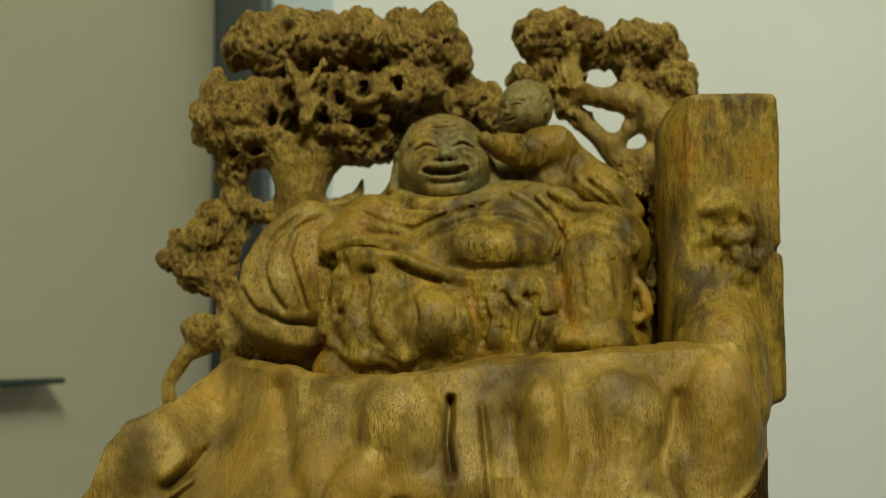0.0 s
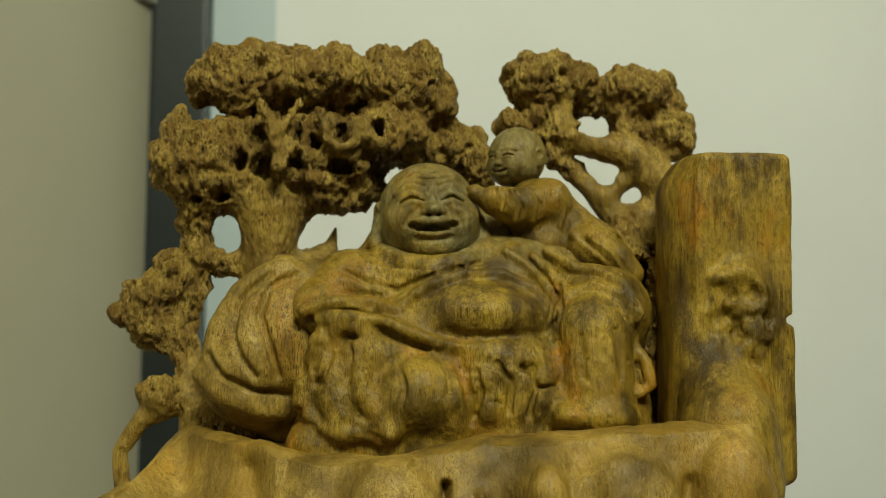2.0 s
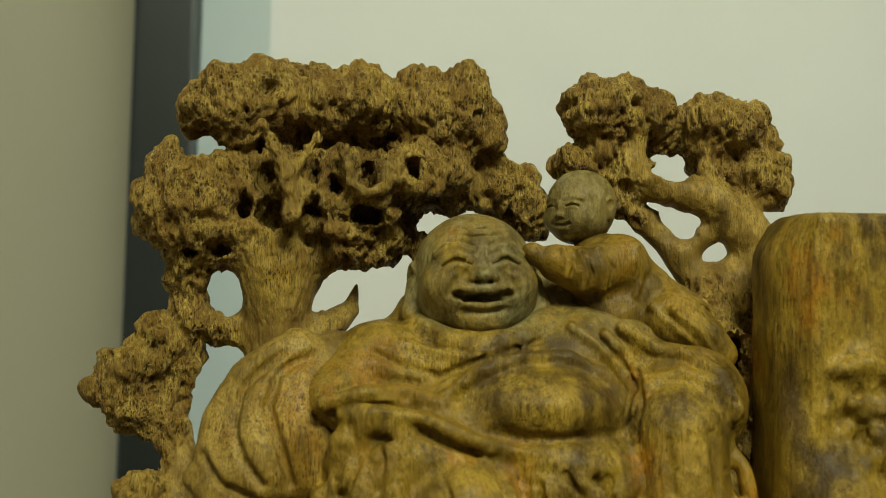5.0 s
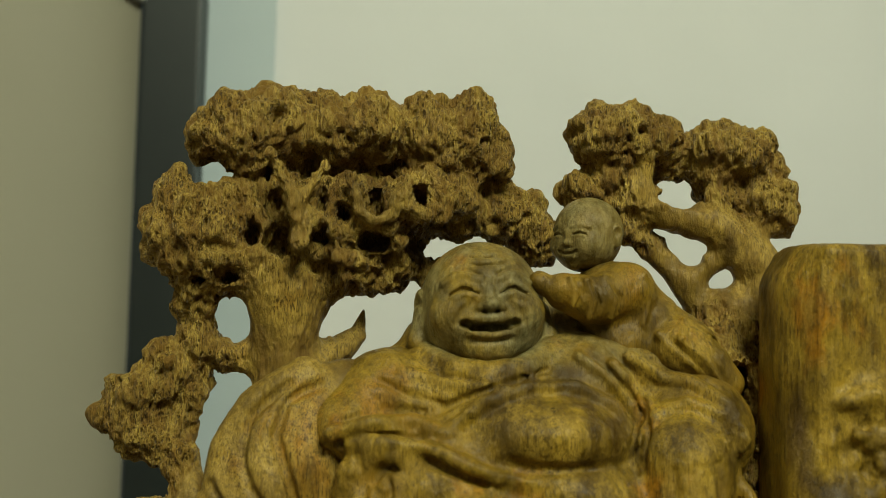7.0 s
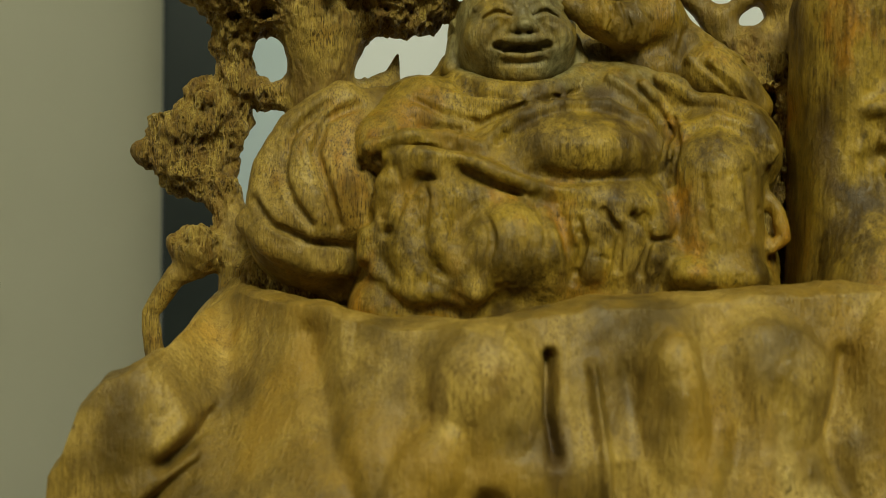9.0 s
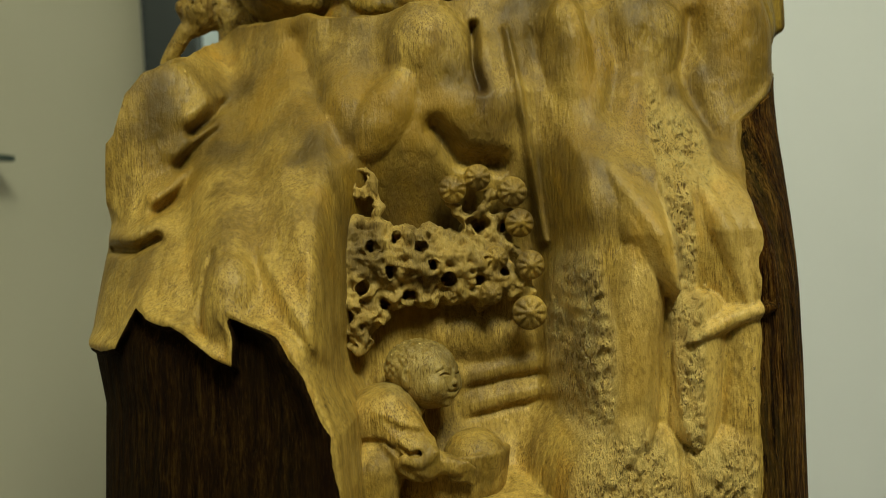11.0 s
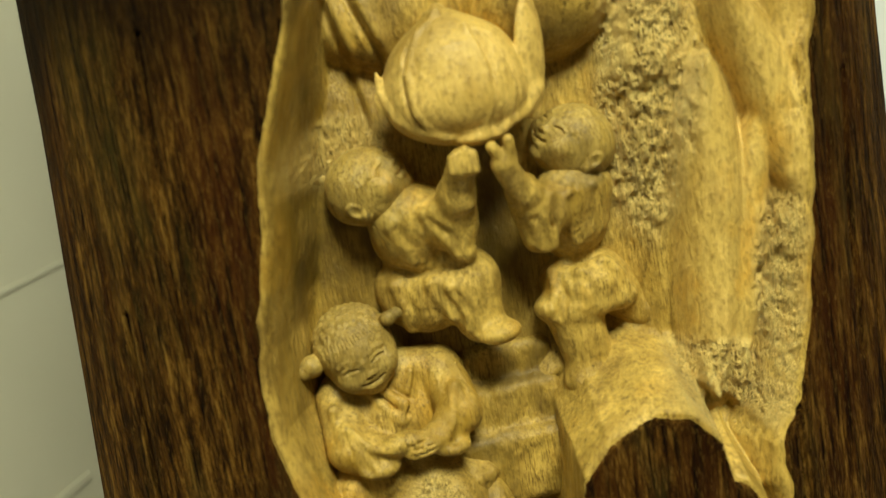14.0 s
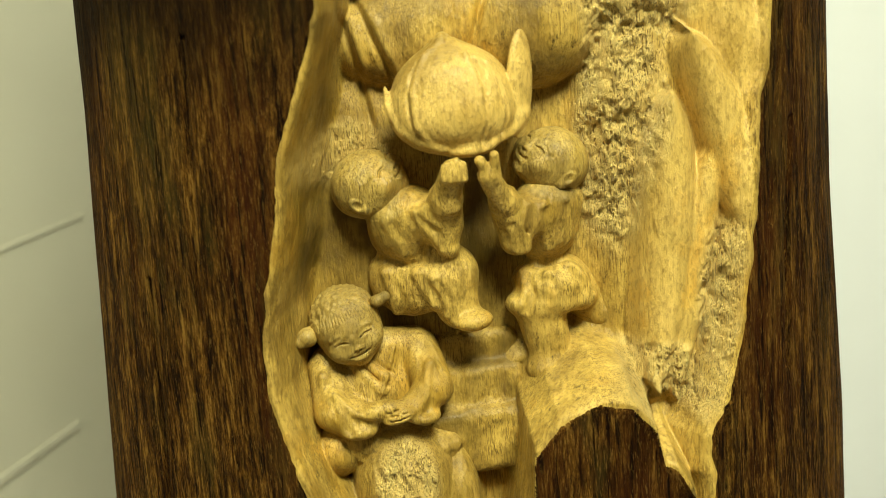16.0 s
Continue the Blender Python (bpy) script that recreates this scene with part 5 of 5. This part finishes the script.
    for x, h, rr in ((-40, 216, 2.6), (-34.5, 212, 1.5), (-40, 203, 2.2)):
        c.ball((x, c.front(x, h), h), (rr, 3, rr * 0.9), 1.4, -1)
    c.trace([(-37, 203), (-33, 199.5), (-28.5, 197.5), (-22, 198), (-16, 196)], 1.9, 1.5, 1, 0.55)
    c.trace([(-27, 203), (-21, 200.5), (-14, 198)], 1.5, 1.5, 1, 0.5)
    # folded leg: a broad smooth form that stands forward
    c.ball((-5, 365, 210), (14.5, 18, 12.5), 2.2)
    c.ball((-9, 362, 206), (10, 14.5, 9), 5)
    c.ball((2, 362, 206), (9, 14, 9.5), 5)
    c.trace([(6.5, 217), (8.5, 210), (9.5, 202)], 1.4, 2.2, -1, 0.5)
        # crumpled cloth in the lap
    c.ball((21, 362, 219), (15, 10, 5.5), 4)
    for x, h, rx, rh in ((13, 213, 3.4, 5), (19, 215, 3.6, 3.6), (31, 214.5, 4.6, 3.4), (25, 212, 3.4, 4.6), (15, 205, 4.2, 5), (22, 206, 4, 5.5), (29, 207, 4, 5.5), (34.5, 207, 2.5, 5)):
        c.ball((x, c.front(x, h) + 2.6, h), (rx, 4.0, rh), 2.0)
    for pts in ([(10.5, 216), (12, 210), (10.5, 203)], [(17, 218), (21, 212.5), (20, 204)], [(27, 217), (28, 210), (26, 203)], [(24, 217), (29, 211), (34, 211)]):
        c.trace(pts, 1.0, 0.9, -1, 0.65)
    # fine wrinkles
    for pts in ([(22, 255), (28, 250), (34, 243)], [(28, 256), (34, 250), (38, 245)], [(34, 256), (39, 251), (44, 249)], [(40, 252), (48, 249), (55, 245)], [(-29, 246), (-21, 242), (-13, 240)], [(-21, 250), (-13, 247), (-5, 246)],
                [(-37, 236), (-27, 238.5), (-17, 238)], [(-33, 228), (-31, 220), (-33, 212)], [(-27, 226), (-25, 221), (-26, 214)], [(-12, 219), (-10, 211), (-12, 203)], [(2, 219), (3, 210)], [(41, 226), (42, 214)], [(52, 228), (53, 214)]):
        c.trace(pts, 0.8, 1.2, -1, 0.34)
    # sleeve loop beside the knee
    c.limb([(59, 363, 224), (62.5, 360, 218), (63.5, 359, 212), (60.5, 359, 209.5), (58.5, 361, 213)], [2.2, 2.0, 1.9, 1.7, 1.5], 1.5)
    c.ball((24, 388, 248), (18, 15, 10.5), 4)
    c.ball((20, 394, 258), (11, 8, 13), 4)
    c.ball((-14, 388, 253), (8, 8, 8), 4)
    # neck band
    c.limb([(-16, 378, 252), (-9, 371, 249), (-1, 368, 248), (8, 370, 249.5), (15, 376, 253)], 2.2, 3.5)
    face = head((-1.3, 383, 264.8), (15.6, 14.8, 16.4), (0.03, -1, 0.02), (-0.05, 0, 1), True)
    clay_part("seated_monk_figure", c, WOOD_BROWN, carving, "laughing bald seated monk carved in brown wood", lambda v: cloth(v) + 1.1 * cloud(v, 16, 3) + 0.55 * cloud(v, 2.4, 3) - 0.7 * np.clip(6 * cloud(v + 40, 3.2, 2) - 1.6, 0, 1),
              lambda v: np.clip(6 * spot(v, (-2, 380, 267), (22, 30, 20)), 0, 1) * np.clip(0.6 + 2.2 * cloud(v, 8, 3), 0.15, 0.9) + np.clip(1.2 * spot(v, (22, 376, 254), (26, 22, 11)) * (0.5 + 3 * cloud(v, 6, 3)), 0, 0.5),
              lambda v: np.clip(0.9 * spot(v, (24, 356, 240), (11, 18, 6)) + 0.6 * spot(v, (30, 356, 235), (6, 18, 9)) + 0.5 * spot(v, (12, 354, 226), (16, 14, 4)) + 0.8 * spot(v, (20, 366, 248), (9, 14, 3)), 0, 0.8) * np.clip(0.7 + 4 * cloud(v, 6, 3), 0, 1),
              # Browned right shoulder and raised knee offset light that falls too strongly there.
              lambda v: np.clip(0.15 + 3.5 * cloud(v, 13, 3) + 0.8 * spot(v, (34, 378, 246), (30, 30, 18)) + 0.45 * spot(v, (56, 362, 220), (26, 30, 30)), 0, 0.95), [face])


def build_sack():
    c = Clay((-82, 348, 188), (-18, 424, 258), 0.6)
    c.ball((-48, 388, 222), (22, 24, 23), 3)
    c.ball((-54, 384, 214), (17, 20, 18), 4)
    c.ball((-44, 394, 200), (14, 18, 11), 4)
    c.limb([(-50, 378, 241), (-36, 383, 243), (-22, 388, 244)], [6, 6, 5], 5)
    # broad twisted bands, each ending in a sharp crease
    bands = ([(-36, 245), (-46, 241), (-54, 233), (-56, 224), (-52, 215)], [(-30, 244), (-40, 240), (-46, 232), (-45, 222), (-42, 215)], [(-46, 246), (-58, 238), (-64, 228), (-65, 220), (-61, 213)])
    for pts in bands:
        c.trace(pts, 4.6, 4.0, 1, 0.22)
    for pts in ([(-42, 244), (-50, 240), (-52.5, 232), (-48.5, 221), (-46.5, 214)], [(-50, 244), (-58.5, 236), (-60.5, 228), (-58, 220), (-53, 214)], [(-34, 243), (-40.5, 237), (-41.5, 228)]):
        c.trace(pts, 1.1, 1.5, -1, 0.65)
    c.trace([(-68, 220), (-62.5, 213.5), (-54, 210), (-44, 208.5)], 1.2, 1.2, -1, 0.65)
    c.trace([(-69, 214), (-62, 208), (-53, 204.5), (-42, 204)], 3.4, 2.4, 1, 0.45)
    clay_part("cloth_sack", c, WOOD_FOLIAGE, carving, "bulging cloth sack with twisted folds", lambda v: cloth(v) + 0.45 * cloud(v, 2.4, 3), None,
              lambda v: 0.8 * np.clip(7 * cloud(v * (1, 1, 0.7), 4, 2) - 2.3, 0, 1), lambda v: np.clip(0.4 + 2 * cloud(v, 12, 3), 0, 1))


def build_child():
    c = Clay((8, 362, 236), (72, 408, 300), 0.36)
    c.ball((36.5, 387.5, 267.5), (10, 11, 9.5), 3)
    c.ball((32, 386, 272), (7, 8, 5), 3)
    c.ball((42.5, 386, 261.5), (10, 11, 8.5), 3)
    c.ball((50, 381, 255), (10.5, 10, 8.5), 2)
    # sleeve that narrows to the hand on the monk's ear
    c.limb([(37, 381, 269), (27, 377, 266.5), (19, 375.5, 268.5)], [7.4, 6.4, 4.8], 2.2)
    c.limb([(19, 375.5, 269), (13.5, 375.5, 270)], [3.6, 2.6], 1.2)
    c.ball((12.5, 376, 271), (2.8, 3, 2.6), 1.2)
    c.limb([(29, 383, 261), (36, 381, 255)], [5, 7], 3)
    c.limb([(50, 377, 254), (57, 375, 250), (61, 375, 246)], [7, 6, 5], 3)
    folds(c, ([(24, 271), (26, 266), (25, 262)], [(20, 271.5), (21.5, 268), (20.5, 265)], [(50, 262), (56, 258), (62, 254)], [(48, 257), (54, 253), (58, 247)]), 0.7, 0.9, 0.4, (1.6, -0.4))
    folds(c, ([(29, 272), (32, 267), (31, 262)], [(40, 273), (42, 267), (40, 261)], [(43, 267), (48, 265), (54, 262.5)], [(43, 258), (47, 254.5), (52, 250)]), 0.6, 1.2, 0.28, (1.6, -0.4))
    face = head((27.8, 388, 284.3), (9.0, 9.8, 10.0), (-0.74, -0.66, -0.14))
    # Hip on the right stays paler: its lit side is put into the colour.
    clay_part("child_figure", c, WOOD_BROWN, carving, "bald child leaning on the monk's shoulder", cloth, lambda v: np.clip(4 * spot(v, (25, 388, 286), (15, 16, 12)), 0, 0.7),
              lambda v: 0.3 * spot(v, (36, 380, 264), (16, 20, 12)), lambda v: np.clip(0.75 + 2.5 * cloud(v, 9, 3), 0, 1) * (1 - spot(v, (52, 376, 256), (14, 20, 14))), [face])


def build_crouching_boy():
    c = Clay((-56, 290, 36), (4, 340, 92), 0.4)
    c.ball((-33, 318, 72), (10, 11, 9.5), 4)
    c.ball((-37, 321, 66), (9.5, 11, 13), 4)
    c.ball((-30, 319, 79), (9, 10, 6), 4)
    c.ball((-37, 315, 74), (8.5, 10, 9), 4)
    c.ball((-24, 316, 57), (8, 8, 8), 3)
    # wide sleeve with its hanging cuff, forearm and hand on the rim of the tub
    c.limb([(-32.5, 310, 76.5), (-26.5, 304.5, 67.5)], [8.2, 6.6], 3.5)
    c.limb([(-27, 305.5, 67), (-22.5, 303.5, 65.5)], [6, 5.2], 2.5)
    c.ball((-24.5, 304, 62.5), (5, 5, 3.2), 2)
    c.ball((-19.5, 304, 66), (3.2, 4.2, 4.2), 1.2, -1)
    c.limb([(-23, 304.5, 65.5), (-15, 302, 62.5)], [3.2, 2.7], 1.2)
    for k in range(4):
        c.limb([(-16, 300.8 + 0.5 * k, 64.2 - 1.5 * k), (-12.5, 300.8 + 0.4 * k, 63.4 - 1.4 * k), (-10.8, 301.8 + 0.3 * k, 61.8 - 1.3 * k)], [1.2, 1.1, 0.9], 0.6)
    # thigh, shin, foot
    c.ball((-37, 310, 62), (7.6, 9.5, 9.5), 2)
    c.limb([(-37, 306, 61), (-36.5, 304.5, 51)], [6.6, 4.8], 3)
    c.ball((-33.5, 302.5, 50), (5.5, 4.4, 2.3), 1.0)
    c.trace([(-31, 69.5), (-27.5, 67.2), (-23.5, 68), (-19.5, 71)], 0.9, 1.0, -1, 0.55)
    c.trace([(-29, 66.2), (-25, 64.5), (-21, 67.5)], 1.0, 1.4, 1, 0.5)
    folds(c, ([(-35, 78), (-30, 75), (-25, 74)], [(-30, 64.5), (-27, 62), (-24, 60.5)]), 0.7, 2.0, 0.22)
    c.trace([(-44, 66), (-40, 70.5), (-34, 71), (-30, 67), (-29, 60)], 0.7, 0.8, -1, 0.6)
    face = head((-21.3, 315.5, 86.6), (8.8, 10.0, 9.6), (0.80, -0.60, -0.06), (0.12, 0, 1), False, True)
    clay_part("crouching_boy_figure", c, WOOD, carving, "smiling boy crouching over a round tub", cloth, lambda v: np.clip(3 * spot(v, (-21, 312, 89), (15, 15, 13)), 0, 0.5), None,
              lambda v: np.clip(0.25 + 2.2 * cloud(v, 8, 3), 0, 0.8), [face])


def build_tub():
    c = Clay((-34, 294, 40), (12, 342, 78), 0.5)
    c.limb([(-13, 319, 57), (-13, 319, 64)], [14.0, 15.2], 2)
    c.ball((-13, 319, 124.5), (90, 90, 60.5), 0.8, -1)
    c.ball((-13, 319, 65.5), (13, 13.4, 7.5), 0.8, -1)
    c.ball((-8.5, 315, 63.5), (8.4, 8.8, 7.2), 1.2)
    c.limb([(1.2, 307, 68), (2.2, 307, 57)], [0.9, 0.6], 0.4, -1)
    clay_part("round_tub", c, WOOD, carving, "shallow round wooden tub with washing in it", cloth, None, lambda v: 0.7 * spot(v, (2, 306, 61), (1.6, 8, 7)), lambda v: np.clip(0.3 + 2 * cloud(v, 8, 3), 0, 1))


def build_lotus():
    c = Clay((-42, 268, 0), (12, 314, 42), 0.36)
    c.ball((-17.2, 293, 19), (15.4, 14.2, 13), 1)
    c.ball((-17.2, 291.5, 14.5), (15.2, 12.5, 8.8), 4)
    c.limb([(-18, 291, 27), (-18.6, 291, 33.5)], [8, 2.0], 6)
    # the inner petals overlap along soft seams
    for pts in ([(-19, 34), (-24, 30), (-27.5, 22), (-27, 14), (-22, 8)], [(-12, 29), (-8, 23), (-6, 16), (-8.5, 9)], [(-14, 30), (-11.5, 22), (-11.5, 14), (-13.5, 8)]):
        c.trace(pts, 0.9, 1.0, 1, 0.35)
        c.trace([(x + (1.3 if x > -17 else -1.3), h) for x, h in pts], 0.45, 0.8, -1, 0.5)
    # two outer petals that hug the bud
    c.limb([(-33.6, 294, 23), (-33.4, 290, 18.5), (-30.6, 286.5, 13), (-26.5, 284, 10), (-21, 282, 8)], [0.4, 1.0, 1.2, 1.0, 0.5], 1.6)
    F = frame_of((0.75, -1, 0), (0.14, 0, 1))
    c.ball((-0.6, 290, 21), (4.2, 1.7, 13.5), 0.6, 1, F)
    c.limb([(-0.6, 290, 14), (-4, 287, 10), (-9, 284, 8)], [1.8, 1.4, 0.8], 1.6)
    c.ball((-15, 285, 7), (6, 4, 2.0), 2)
    # Upper left of the bud toned down in colour against the lamp light.
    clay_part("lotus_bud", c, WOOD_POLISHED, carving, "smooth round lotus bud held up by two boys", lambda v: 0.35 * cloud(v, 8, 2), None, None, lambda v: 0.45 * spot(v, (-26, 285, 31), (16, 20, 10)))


def build_left_boy():
    c = Clay((-58, 272, -52), (-4, 320, 12), 0.4)
    c.ball((-31, 301, -14), (10.5, 11, 9.5), 4)
    c.ball((-33, 299, -9), (8.5, 9, 6), 4)
    c.limb([(-30, 295, -8.5), (-23, 290, -11.5), (-21.5, 285, -5)], [6, 5.4, 4.2], 3)
    c.limb([(-23, 290, -11), (-21.5, 289, -18)], [4.6, 3], 3)
    c.limb([(-21.5, 284, -4), (-19.5, 280, 2.5)], [3.3, 3.4], 2)
    for k in range(4):
        c.limb([(-22.0 + 1.6 * k, 277.2, 1.5), (-21.8 + 1.5 * k, 277.6, 4.6 + 0.5 * (k % 3))], 1.0, 0.9)
    c.limb([(-35, 303, -28), (-22, 295.5, -26.5)], [8, 7.6], 3)
    c.limb([(-22, 295.5, -27), (-20, 294.5, -36)], [7.2, 5.6], 3)
    c.ball((-31, 303, -32), (9, 10, 7), 3)
    c.ball((-17, 291, -38.5), (5.4, 5, 2.8), 1.2)
    c.trace([(-41, -21), (-32, -23), (-22, -20.5)], 0.7, 1.0, -1, 0.6)
    folds(c, ([(-29, -8), (-25, -12), (-23, -18)], [(-26, -26), (-23, -31), (-23, -36)]), 0.8, 1.8, 0.3)
    folds(c, ([(-36, -10), (-33, -15), (-33, -19)], [(-27, -7), (-24, -9), (-20, -8)], [(-38, -25), (-35, -30), (-36, -36)], [(-30, -25), (-27, -29), (-26, -33)]), 0.7, 2.2, 0.2)
    face = head((-40.3, 299, -1.8), (8.8, 9.6, 9.1), (0.58, -0.52, 0.62), (-0.75, -0.05, 0.65))
    clay_part("kneeling_boy_figure", c, WOOD, carving, "bald boy kneeling and lifting the lotus bud", cloth, lambda v: np.clip(3 * spot(v, (-42, 296, -2), (13, 14, 12)), 0, 0.27), None, None, [face])


def build_right_boy():
    c = Clay((-20, 272, -68), (32, 320, 14), 0.4)
    c.ball((5, 303, -17), (9.5, 11, 10.5), 4)
    c.ball((7, 301, -11), (8.5, 9, 6), 4)
    c.limb([(4, 296, -10), (-3.5, 291, -14), (-7, 287, -7)], [6, 5.4, 4.2], 3)
    c.limb([(-3.5, 291, -13), (-5, 290, -19)], [4.6, 3], 3)
    c.limb([(-7, 285, -7), (-11, 280.5, 1)], [3.1, 2.7], 2)
    c.limb([(-10, 280, 0), (-13, 279, 5)], 1.4, 0.8)
    c.limb([(-9, 280, 0), (-9.5, 278.5, 6)], 1.3, 0.8)
    c.ball((6, 302, -33), (10.5, 11, 7), 2.5)
    for x in (-3, 2, 7.5, 13):
        c.ball((x, 295.5 + 0.03 * (x - 5) ** 2, -37.5), (4.2, 4, 3.2), 2.2)
    c.limb([(2, 299, -40), (4.5, 298, -54)], [6.8, 5.4], 2.5)
    c.ball((3.5, 296.5, -56), (6.5, 6, 4), 3.5)
    c.limb([(13, 304, -37), (18.5, 305, -43)], [6, 5.4], 2.5)
    c.ball((19.5, 305, -44), (4, 6, 5), 2)
    c.trace([(-4, -26), (4, -28), (14, -25.5)], 0.7, 1.0, -1, 0.6)
    folds(c, ([(-1, -9), (-3, -15), (-2, -20)], [(3, -10), (3.5, -16), (5, -22)]), 0.8, 1.8, 0.3)
    folds(c, ([(9, -10), (10, -15), (9, -20)], [(-6, -12), (-4, -16), (-4, -20)], [(-2, -29), (-1, -33), (-3, -37)], [(4, -29), (6, -33), (5, -37)], [(10, -28), (13, -32), (15, -37)]), 0.7, 2.0, 0.22)
    face = head((8, 300, -0.8), (8.8, 9.6, 9.1), (-0.62, -0.46, 0.63), (0.75, -0.05, 0.65))
    clay_part("striding_boy_figure", c, WOOD, carving, "bald boy striding and lifting the lotus bud", cloth, lambda v: np.clip(3 * spot(v, (8, 296, 0), (12, 14, 11)), 0, 0.27), None, None, [face])


def build_girl():
    c = Clay((-72, 272, -86), (-20, 320, -20), 0.4)
    c.ball((-43.5, 303, -58), (12.5, 12, 13), 3)
    c.limb([(-55, 301, -48), (-43, 300, -46), (-32, 301, -46)], [4, 5, 4.5], 4)
    # sleeves that open round the folded hands
    c.limb([(-56, 299, -50), (-55, 292, -60), (-47, 288.5, -61)], [5.2, 5.6, 3.6], 2)
    c.limb([(-31, 299, -48), (-28.5, 292, -56), (-34, 288.5, -59)], [5.2, 5.4, 3.4], 2)
    c.limb([(-47, 288.5, -60.5), (-40, 285.5, -58.5)], [2.6, 2.3], 1.2)
    c.limb([(-34, 288.5, -58.5), (-40, 286, -59.5)], [2.6, 2.3], 1.2)
    c.ball((-43.5, 286, -58.6), (4.6, 2.8, 2.4), 1.0, 1, frame_of((0, -1, 0), (-0.3, 0, 1)))
    c.ball((-38.2, 285.2, -60.2), (4.8, 2.8, 2.2), 0.5, 1, frame_of((0, -1, 0), (-0.25, 0, 1)))
    for k in range(3):
        c.trace([(-41.5, -59.0 - 1.1 * k), (-38, -58.4 - 1.1 * k), (-35, -57.8 - 1.1 * k)], 0.3, 0.4, -1, 0.5)
    c.ball((-49, 287.5, -64), (5, 4, 2.4), 2)
    c.ball((-32, 287.5, -62), (4.4, 4, 2.2), 2)
    folds(c, ([(-57, -50), (-55.5, -56), (-52, -62)], [(-29, -49), (-29.5, -55), (-32, -59)], [(-55, -54), (-51, -59), (-47, -60)]), 0.8, 1.8, 0.3)
    # crossed collar
    for pts in ([(-50, -46), (-46.5, -51), (-42, -55.5)], [(-38, -45.5), (-39.5, -50), (-42, -55.5)], [(-46.5, -46), (-44, -49.5), (-41, -52)]):
        c.trace(pts, 1.0, 1.2, 1, 0.5)
        c.trace([(x + 1.3, h + 0.9) for x, h in pts], 0.5, 0.7, -1, 0.55)
    # rough hem of the robe over the low ledge
    c.ball((-37, 299, -74), (17, 11, 7), 4)
    c.ball((-50, 299, -70), (9, 10, 6), 4)
    face = head((-49.4, 297, -38.4), (8.8, 9.4, 9.8), (0.19, -0.95, -0.22), (-0.34, 0.0, 1), False, True, False)
    for pts, r in (([(-57, 297, -38.5), (-60, 294.5, -39.5), (-62, 294, -40.5)], 1.9), ([(-43.5, 297, -33), (-41, 294, -31.5), (-39, 293.5, -30.5)], 1.4)):
        c.limb(pts, [r, 1.2 * r, r], 0.8)
        c.ball(pts[1], (1.4 * r, 1.4 * r, 1.3 * r), 0.4)
    clay_part("girl_figure", c, WOOD, carving, "smiling girl with two hair knots and folded arms", lambda v: 0.7 * cloth(v) + 1.2 * np.clip(-66 - v[:, 2], 0, 4) / 4 * cloud(v, 2.2, 3), lambda v: np.clip(3 * spot(v, (-50, 294, -35), (15, 15, 13)), 0, 0.28), None,
              lambda v: np.clip(0.35 + 2.4 * cloud(v, 8, 3), 0, 0.8) * (1 - 0.85 * np.clip(3 * spot(v, (-50, 295, -38), (15, 15, 13)), 0, 1)), [face])


build_monk()
build_sack()
build_child()
build_crouching_boy()
build_tub()
build_lotus()
build_left_boy()
build_right_boy()
build_girl()
